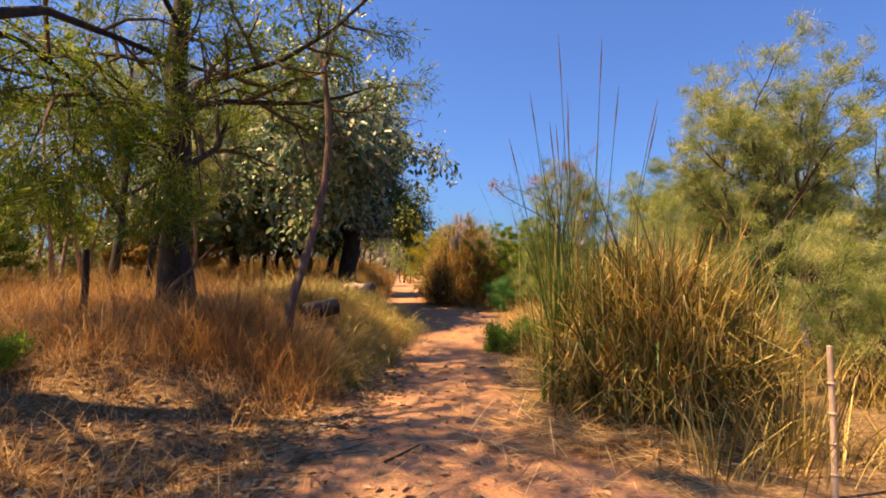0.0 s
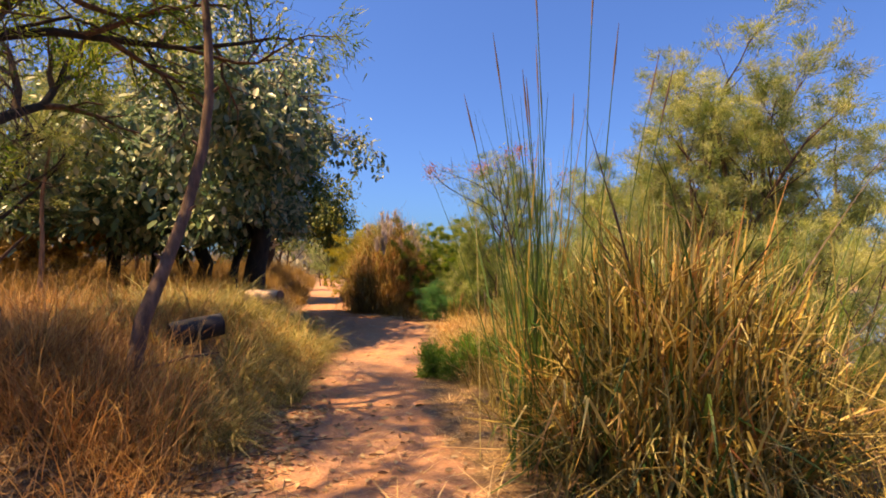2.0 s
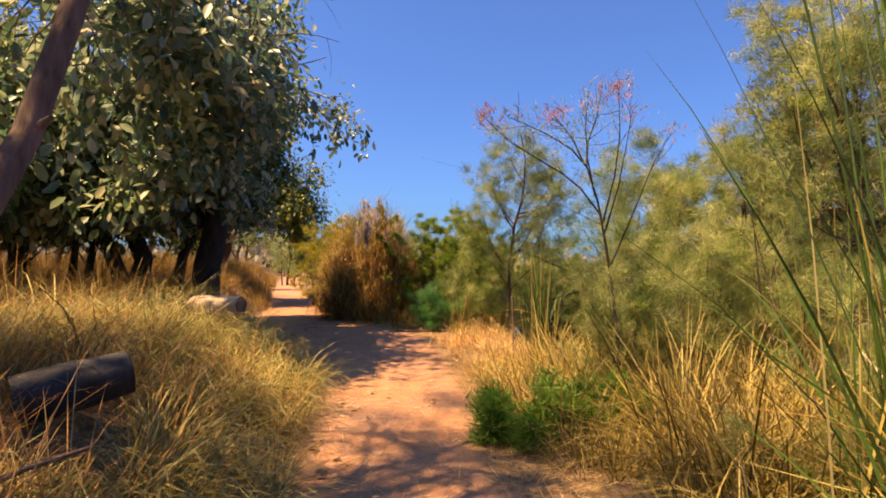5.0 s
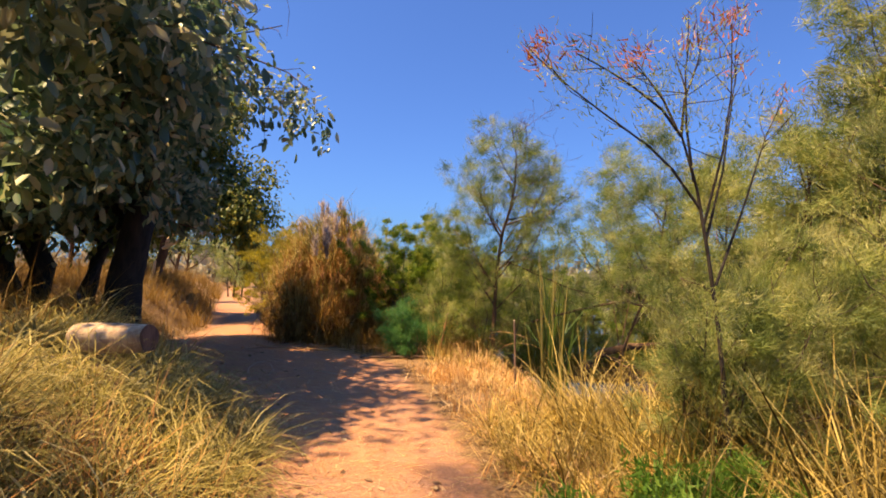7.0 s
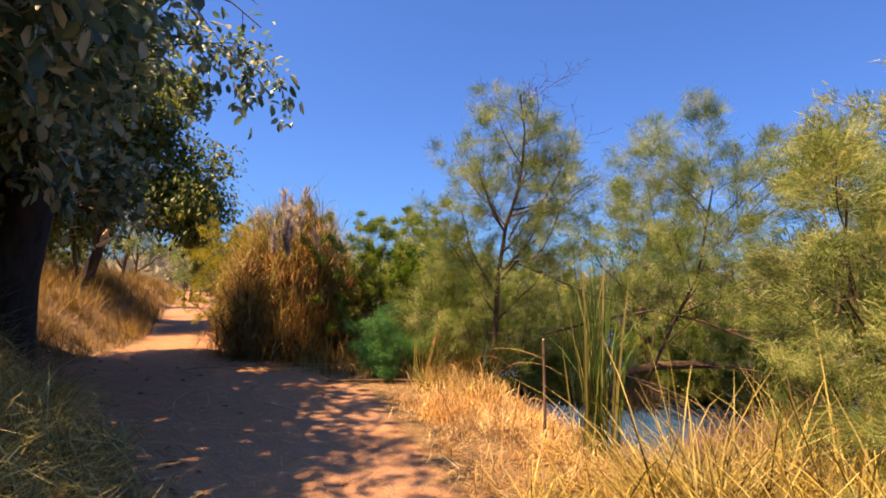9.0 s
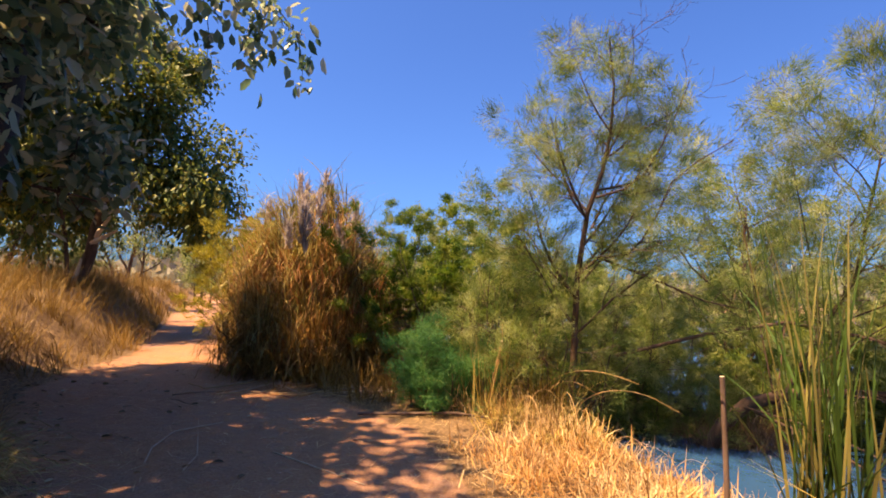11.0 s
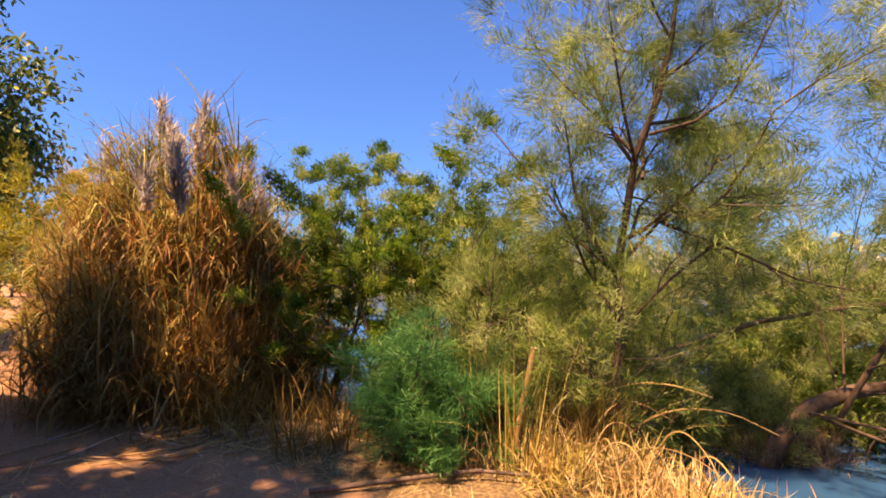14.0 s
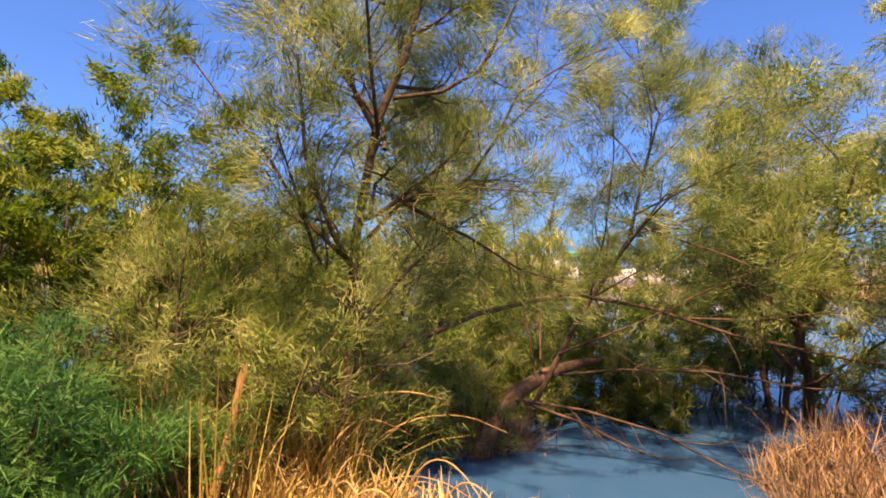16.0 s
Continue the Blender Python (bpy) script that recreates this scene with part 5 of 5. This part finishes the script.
# tree limbs fallen into the pond
def fallen_trunk():
    rng = np.random.default_rng(95)
    b = np.array((5.7, 16.75, -0.5))
    root = thing("fallen_tree", b, "dark leaning trunk and bare boughs over the water", "fallen tree")
    P = np.array([(5.6, 16.95, -0.6), (5.75, 16.75, -0.1), (6.0, 16.6, 0.18), (6.5, 16.4, 0.32), (7.1, 16.15, 0.36), (7.7, 15.9, 0.36)]) - b
    part("trunk", spindle(P, (0.1, 0.095, 0.085, 0.075, 0.065, 0.04), 9), BARK_BROWN, root, smooth=True)
    for Q, r in (
        (np.array([(4.6, 17.5, 0.7), (5.6, 16.9, 1.05), (6.1, 16.1, 1.27), (6.3, 15.3, 1.15), (6.5, 14.5, 0.9), (6.7, 13.4, 0.7), (6.9, 12.4, 0.62)]), 0.03),
        (np.array([(6.4, 15.0, 1.05), (6.6, 14.3, 1.05), (6.9, 13.6, 1.15), (7.1, 12.9, 1.1)]), 0.016),
        (np.array([(5.9, 16.6, 0.15), (6.0, 15.9, 0.1), (6.1, 15.2, -0.05), (6.1, 14.6, -0.3), (6.1, 14.1, -0.45)]), 0.016),
        (np.array([(6.5, 16.4, 0.3), (6.5, 15.6, 0.45), (6.6, 14.7, 0.5), (6.7, 13.8, 0.4), (6.9, 12.9, 0.42)]), 0.016),
        (np.array([(6.0, 16.5, 0.1), (6.3, 16.0, -0.1), (6.5, 15.5, -0.35), (6.6, 15.1, -0.5)]), 0.02),
    ):
        Q = Q - b
        limb = part("limb", spindle(Q, np.linspace(r, r * 0.4, len(Q)), 6), BARK_BROWN, root, smooth=True)
        for k in range(17):
            f = rng.uniform(0.2, 0.98) * (len(Q) - 1)
            i = int(f)
            S = wander(rng, Q[i] + (Q[i + 1] - Q[i]) * (f - i), unit(Q[i + 1] - Q[i]) + rng.normal(0, 0.6, 3) - np.array((0, 0, 0.2)), rng.uniform(0.3, 0.7), 5, 0.15, -0.03)
            part("twig", spindle(S, np.linspace(0.007, 0.002, 6), 4), BARK_TWIG, limb)


fallen_trunk()


def arching_stem(points, r, label):
    P = np.array(points, float)
    for _ in range(2):
        P = np.concatenate((P[:1], np.stack((P[:-1] * 0.75 + P[1:] * 0.25, P[:-1] * 0.25 + P[1:] * 0.75), 1).reshape(-1, 3), P[-1:]))
    ob = new("arching_reed", quad_mesh("arching_reed", *spindle(P - P[0], np.linspace(r, r * 0.4, len(P)), 5), STRAW, True))
    ob.location = P[0]
    tagged(ob, label, "reed", "arching reeds")


arching_stem([(3.3, 17.5, 0.05), (3.45, 17.3, 0.42), (3.7, 17.15, 0.58), (4.05, 16.95, 0.58), (4.4, 16.75, 0.45)], 0.012, "long straw-coloured reed arching over the bank")
arching_stem([(3.2, 17.2, 0.0), (3.35, 17.1, 0.4), (3.6, 17.0, 0.5), (3.9, 16.8, 0.3)], 0.009, "straw-coloured reed bent over the bank")
arching_stem([(3.7, 17.3, -0.05), (3.95, 17.0, 0.35), (4.3, 16.6, 0.4), (4.6, 16.3, 0.2)], 0.009, "straw-coloured reed bent over the water")
arching_stem([(2.85, 17.5, 0.05), (2.86, 17.45, 0.6), (2.84, 17.42, 1.15)], 0.012, "broken upright reed stem in the straw")
arching_stem([(2.68, 17.8, 0.05), (2.64, 17.75, 0.6), (2.6, 17.7, 0.98)], 0.009, "broken upright reed stem in the straw")


arc_rng = np.random.default_rng(96)
for k in range(20):
    a = np.array((arc_rng.uniform(2.6, 4.3), arc_rng.uniform(16.1, 17.7), 0.0))
    a[2] = float(land(a[0], a[1]))
    w, h = arc_rng.uniform(0, 6.28), arc_rng.uniform(0.25, 0.6)
    e = np.array((math.cos(w), math.sin(w), 0)) * arc_rng.uniform(0.25, 0.6)
    arching_stem([a, a + e * 0.25 + (0, 0, h * 0.75), a + e * 0.6 + (0, 0, h), a + e + (0, 0, h * 0.8), a + e * 1.3 + (0, 0, h * 0.35)], arc_rng.uniform(0.004, 0.007), "bent straw-coloured reed at the water's edge")


BRUSH = leaf_mat("brush", [(0.1, 0.06, 0.04), (0.24, 0.14, 0.085), (0.4, 0.26, 0.165)], 0.15)


def brush_heap(seed, base, wide, high):
    rng = np.random.default_rng(seed)
    root = thing("brush_heap", base, "heap of dry reddish-brown brush at the water", "brush", "brush heaps")
    n = int(3600 * wide)
    a, q = rng.uniform(0, 6.28, n), np.sqrt(rng.uniform(0, 1, n))
    f = np.stack((wide * q * np.cos(a), wide * q * np.sin(a), high * (1 - q * q) * rng.uniform(0, 1, n)), -1)
    part("brushwood", blades(rng, f, rng.uniform(0.15, 0.5, n), rng.uniform(0.3, 1.7, n), rng.uniform(-1.6, 1.8, n), rng.uniform(0.004, 0.01, n), 5, fold=True), BRUSH, root, kind="stuff")
    for k in range(26):
        h, t = rng.uniform(0, 6.28), rng.uniform(0.2, 1.4)
        p = np.array((rng.normal(0, 0.4 * wide), rng.normal(0, 0.4 * wide), rng.uniform(0, high * 0.5)))
        Q = wander(rng, p, (math.cos(h) * math.sin(t), math.sin(h) * math.sin(t), math.cos(t)), rng.uniform(0.4, 0.9), 5, 0.16, -0.08)
        part("stick", spindle(Q, np.linspace(0.007, 0.002, 6), 5), BARK_TWIG, root)


brush_heap(97, (6.15, 13.6, -0.45), 0.75, 0.65)
brush_heap(98, (5.2, 13.7, -0.45), 0.7, 0.4)
brush_heap(99, (6.3, 17.2, -0.5), 0.8, 0.3)

# ---- grass ----


def sward(name, seed, n, x0, x1, y0, y1, length, lean, bend, width, material, label, K=4, keep=None, clump=0.16, per=40):
    rng = np.random.default_rng(seed)
    c = np.stack((rng.uniform(x0, x1, n // per), rng.uniform(y0, y1, n // per)), -1)
    size = rng.uniform(0.4, 1.2, len(c))
    who = rng.integers(0, len(c), n)
    xy = c[who] + rng.normal(0, clump, (n, 2))
    ok = keep(xy[:, 0], xy[:, 1])
    xy, who = xy[ok], who[ok]
    m = len(xy)
    head = np.arctan2(*(xy - c[who]).T[::-1]) + rng.normal(0, 0.8, m)
    base = np.stack((xy[:, 0], xy[:, 1], land(xy[:, 0], xy[:, 1]) - 0.02), -1)
    return stuff(name, blades(rng, base, rng.uniform(*length, m) * size[who], rng.uniform(*lean, m), rng.uniform(*bend, m), rng.uniform(*width, m), K, head), material, label, "grass")


def off_left(x, y, gap=0.0):
    return x < left_of(y) - gap + 0.12 * np.sin(y * 3.1) + 0.1 * np.sin(y * 7.7 + 1)


def open_spot(x, y):
    return ~((x > -2.3) & (x < -1.6) & (y > 7.95) & (y < 8.65)) & ~((x > -2.9) & (x < -1.75) & (y > 11.9) & (y < 12.95))


def off_right(x, y, gap=0.0):
    return (x > right_of(y) + gap + 0.12 * np.sin(y * 2.7) + 0.1 * np.sin(y * 6.1)) & (land(x, y) > WATER_Z - 0.02)


sward("dry_grass", 301, 24000, -9, -0.9, 5.2, 10.5, (0.3, 0.85), (0.05, 0.8), (0.2, 1.7), (0.003, 0.0075), BROWN_GRASS, "fine reddish-brown dry grass on the shaded bank", 4, lambda x, y: off_left(x, y, 0.15) & open_spot(x, y))
sward("drooping_grass", 302, 25000, -3.4, -0.5, 7.9, 16.3, (0.45, 1.0), (0.1, 0.7), (1.2, 2.5), (0.006, 0.012), SOFT_GRASS, "long drooping yellow-green grass tussocks over the bank", 5, lambda x, y: off_left(x, y, 0.1) & open_spot(x, y), 0.14, 150)
sward("drooping_grass", 312, 5000, -2.1, -0.9, 6.6, 8.4, (0.3, 0.75), (0.1, 0.8), (0.9, 2.4), (0.005, 0.01), SOFT_GRASS, "olive tussocks among the reddish grass", 5, lambda x, y: off_left(x, y, 0.1) & open_spot(x, y), 0.13, 130)
sward("dry_grass", 313, 5000, -3.8, -1.6, 15.2, 18.4, (0.25, 0.6), (0.05, 0.8), (0.2, 1.7), (0.004, 0.009), BROWN_GRASS, "reddish dry grass at the foot of the broad-leaved tree", 4, lambda x, y: off_left(x, y, 0.1))
sward("dry_grass", 314, 3600, -3.0, -1.6, 6.0, 7.1, (0.45, 0.95), (0.05, 0.7), (0.2, 1.7), (0.004, 0.009), BROWN_GRASS, "tall reddish dry grass round the bare stem", 4, lambda x, y: off_left(x, y, 0.1))
sward("golden_grass", 303, 38000, -13, -2.2, 10, 34, (0.5, 1.2), (0, 0.6), (0.2, 1.6), (0.008, 0.016), GOLD_GRASS, "tall golden dry grass on the bank", 3, lambda x, y: off_left(x, y, 0.1) & ((x < -3.2) | (y > 21)))
sward("golden_grass", 304, 10000, -16, -2.8, 33, 60, (0.7, 1.4), (0, 0.4), (0.1, 0.9), (0.02, 0.04), GOLD_GRASS, "tall golden dry grass further along the bank", 3, lambda x, y: off_left(x, y, 0.1))
sward("straw_grass", 305, 9000, 0.9, 4.6, 6.8, 18.8, (0.05, 0.22), (0.4, 1.5), (-0.3, 1.8), (0.004, 0.009), STRAW, "sunlit straw-coloured grass between track and pond", 4, lambda x, y: off_right(x, y, 0.15))
sward("straw_grass", 306, 450, 2.5, 4.7, 15.8, 18.2, (0.2, 0.5), (0.2, 1.5), (-0.8, 2.6), (0.006, 0.014), STRAW, "taller bright straw along the waterline", 5, lambda x, y: off_right(x, y, 0.2))
sward("dry_reeds", 315, 1500, 2.45, 3.7, 17.1, 18.2, (0.6, 1.15), (0, 0.4), (-0.2, 1.2), (0.005, 0.012), REED_DRY, "dry brown reed stems standing among the straw", 5, lambda x, y: off_right(x, y, 0.2), 0.12, 60)
sward("verge_grass", 307, 26000, -2.0, 2.4, 18.6, 34, (0.3, 0.8), (0, 0.5), (0.2, 1.2), (0.008, 0.016), GOLD_GRASS, "dry golden grass at the foot of the thicket", 4, lambda x, y: off_right(x, y, 0.05) & (x < right_of(y) + 1.4))
sward("scrub_grass", 308, 8500, 1.6, 9, 3.6, 10.5, (0.4, 1.1), (0, 0.5), (0.2, 1.3), (0.006, 0.012), REED_DRY, "dry olive and straw scrub grass", 4, lambda x, y: off_right(x, y, 0.5))
sward("sedge", 309, 9000, 1.9, 4.8, 7.2, 12.2, (0.5, 1.5), (0.1, 1.0), (0.2, 1.9), (0.006, 0.016), REED_DRY, "long arching dry sedge blades", 5, lambda x, y: off_right(x, y, 0.7), 0.14, 150)
sward("sedge", 311, 7000, 1.3, 3.4, 7.0, 12.6, (0.25, 0.9), (0.1, 1.0), (0.3, 1.9), (0.005, 0.012), REED_DRY, "soft olive sedge beside the track", 5, lambda x, y: off_right(x, y, 0.3) & (x < 1.5 + 0.35 * np.maximum(y - 8, 0) + 1.6 * (y < 9.5)), 0.12, 120)
sward("litter_grass", 310, 12500, -7, -1.3, 2.0, 6.5, (0.08, 0.42), (0.2, 1.3), (0.2, 1.2), (0.004, 0.01), BROWN_GRASS, "sparse trampled dry grass in leaf litter", 4, lambda x, y: off_left(x, y, -0.3))

# bent straw heaped along the waterline
def thatch(seed, n, x0, x1, y0, y1, high, material, label):
    rng = np.random.default_rng(seed)
    c = np.stack((rng.uniform(x0, x1, n // 90), rng.uniform(y0, y1, n // 90)), -1)
    who = rng.integers(0, len(c), n)
    xy = c[who] + rng.normal(0, 0.12, (n, 2))
    ok = off_right(xy[:, 0], xy[:, 1], 0.05) & (rng.uniform(0, 1, n) < np.clip((xy[:, 0] - right_of(xy[:, 1])) / 1.1, 0.06, 1))
    xy, who = xy[ok], who[ok]
    m = len(xy)
    up = rng.uniform(0, 1, m) * high * rng.uniform(0.4, 1, len(c))[who] * np.exp(-((xy - c[who]) ** 2).sum(1) / 0.04)
    base = np.stack((xy[:, 0], xy[:, 1], land(xy[:, 0], xy[:, 1]) + up), -1)
    stuff("straw_thatch", blades(rng, base, rng.uniform(0.08, 0.36, m), np.abs(rng.normal(1.15, 0.45, m)), rng.uniform(-1.0, 2.7, m), rng.uniform(0.005, 0.013, m), 5, fold=True), material, label, "grass")


thatch(333, 3500, 2.3, 4.6, 15.6, 18.3, 0.3, REED_DRY, "olive-brown bent grass among the straw at the waterline")
thatch(331, 5200, 2.3, 4.6, 15.6, 18.3, 0.3, STRAW, "heaped bent straw along the waterline")
thatch(334, 7000, 1.1, 3.9, 8.6, 16.5, 0.14, BROWN_GRASS, "low brown tangled weeds among the straw")
thatch(332, 12000, 1.2, 3.9, 8.6, 15.8, 0.14, STRAW, "low bent straw between track and pond")

# straw, dead leaves and twigs on the track
lit = np.random.default_rng(321)
n = 11000
ly = 1.5 + 22.5 * lit.beta(0.75, 1.5, n)
lx = left_of(ly) - 0.5 + (right_of(ly) - left_of(ly) + 1.0) * lit.beta(0.6, 0.6, n)
lb = np.stack((lx, ly, land(lx, ly) + 0.006), -1)
stuff("straw_litter", blades(lit, lb, lit.uniform(0.05, 0.3, n), np.full(n, 1.5), lit.normal(0.06, 0.08, n), lit.uniform(0.003, 0.008, n), 3), STRAW, "scattered straw lying on the dirt", "litter")
n = 7000
ly = lit.uniform(3.0, 22.0, n)
lx = left_of(ly) - 0.2 + (right_of(ly) - left_of(ly) + 0.7) * lit.uniform(0, 1, n)
lb = np.stack((lx, ly, land(lx, ly) + 0.005), -1)
stuff("chaff", blades(lit, lb, lit.uniform(0.02, 0.12, n), np.full(n, 1.52), lit.normal(0.04, 0.08, n), lit.uniform(0.003, 0.009, n), 3), DEAD_LEAF, "broken brown chaff trodden into the dirt", "litter")
n = 6400
ly = np.concatenate((lit.uniform(1.5, 8, 5200), lit.uniform(8, 23, 1200)))
lx = left_of(ly) + 0.45 - np.abs(lit.normal(0, 1.7, n))
lx[::6] += lit.uniform(0.5, 2.8, len(lx[::6]))
pts = np.stack((lx, ly, land(lx, ly) + 0.012), -1)
flat = unit(np.stack((lit.normal(0, 1, n), lit.normal(0, 1, n), np.full(n, 0.05)), -1))
stuff("dead_leaves", leaves(lit, pts, flat * 3, 1, 0.08, 0.12, -0.05, 0.0, 0.45), DEAD_LEAF, "curled dead leaves on the ground", "litter")


n = 260
ly = lit.uniform(2.2, 7.0, n)
lx = left_of(ly) + 0.6 - np.abs(lit.normal(0, 1.5, n))
la, ll = lit.uniform(0, 6.28, n), lit.uniform(0.08, 0.4, n)
tw = np.stack([np.stack((lx + np.cos(la) * ll * f, ly + np.sin(la) * ll * f, land(lx + np.cos(la) * ll * f, ly + np.sin(la) * ll * f) + 0.012 + 0.01 * f), -1) for f in (0, 0.5, 1.0)], 1)
stuff("twig_litter", tubes(tw, np.tile((0.005, 0.004, 0.002), (n, 1)), 4), BARK_TWIG, "thin dark twigs strewn over the leaf litter", "litter")


def twig_on_ground(points, r, material, label, name="twig"):
    P = np.array([(x, y, float(land(x, y)) + r * 1.1 + up) for x, y, up in points])
    ob = new(name, quad_mesh(name, *spindle(P - P[0], np.linspace(r, r * 0.5, len(P)), 6), material, True))
    ob.location = P[0]
    tagged(ob, label, "twig", "twigs on the track")


twig_on_ground([(-0.95, 16.5, 0), (-0.98, 17.0, 0.0), (-0.85, 17.5, 0.01), (-0.4, 17.75, 0)], 0.008, CANE, "thin curved pale twig on the dirt")
twig_on_ground([(-0.62, 16.2, 0), (-0.55, 16.6, 0.01), (-0.62, 17.4, 0)], 0.007, CANE, "thin pale twig on the dirt")
twig_on_ground([(0.1, 16.5, 0), (0.4, 16.0, 0.01), (0.75, 15.5, 0)], 0.008, CANE, "thin twig on the dirt")
twig_on_ground([(1.1, 17.75, 0.01), (1.6, 17.6, 0.03), (2.2, 17.3, 0.05), (2.8, 16.8, 0.03)], 0.022, BARK_PALE, "fallen pale stick at the grass edge", "stick")
twig_on_ground([(-2.0, 7.2, 0.2), (-1.8, 7.6, 0.27), (-1.62, 8.05, 0.3)], 0.018, BARK_PALE, "dead stick lying in the grass", "stick")
twig_on_ground([(1.2, 4.9, 0.02), (1.9, 4.5, 0.03), (2.6, 4.2, 0.0)], 0.01, STRAW, "dry fallen reed on the dirt", "fallen_reed")
twig_on_ground([(0.5, 5.3, 0.01), (1.2, 4.6, 0.02), (1.8, 4.0, 0.0)], 0.009, STRAW, "dry fallen reed on the dirt", "fallen_reed")
twig_on_ground([(-0.45, 4.1, 0), (-0.3, 4.3, 0.0), (-0.2, 4.5, 0)], 0.012, BARK_DARK, "short dark twig on the dirt")


def reed_pile():
    rng = np.random.default_rng(341)
    root = thing("reed_pile", at(0.9, 19.2), "dry broken reeds lying at the foot of the thicket", "reeds")
    o = np.array(root.location)
    for i in range(70):
        x, y = rng.normal(0.75, 0.75), 19.35 + rng.normal(0, 0.3)
        a, L = rng.normal(0.1, 0.45) if i % 4 else rng.uniform(0, 3.14), rng.uniform(0.35, 1.0)
        e = np.array((math.cos(a), math.sin(a), 0)) * L
        P = [(x + e[0] * f, y + e[1] * f, float(land(x + e[0] * f, y + e[1] * f)) + 0.012 + 0.05 * rng.uniform(0, 1) * f) for f in (0, 0.35, 0.7, 1)]
        part("fallen_stem", spindle(np.array(P) - o, np.array((1, 1, 0.9, 0.5)) * rng.uniform(0.004, 0.009), 5), (STRAW, CANE, REED_BROWN, STRAW, BARK_TAN)[i % 5], root)
    n = 900
    x, y = rng.normal(0.9, 0.85, n), 19.3 + rng.normal(0, 0.45, n)
    part("loose_straw", blades(rng, np.stack((x, y, land(x, y) + 0.012), -1) - o, rng.uniform(0.08, 0.4, n), np.full(n, 1.5), rng.normal(0.05, 0.1, n), rng.uniform(0.004, 0.012, n), 3), STRAW, root, kind="stuff")


reed_pile()
for (x0, y0), (x1, y1), r in (((1.83, 18.94), (2.31, 19.44), 0.014), ((1.87, 18.81), (2.32, 19.24), 0.012)):
    twig_on_ground([(x0, y0, 0.0), ((x0 + x1) / 2, (y0 + y1) / 2, 0.06), (x1, y1, 0.14)], r, BARK_PALE, "short grey stick leaning by the blue-green bush", "stick")
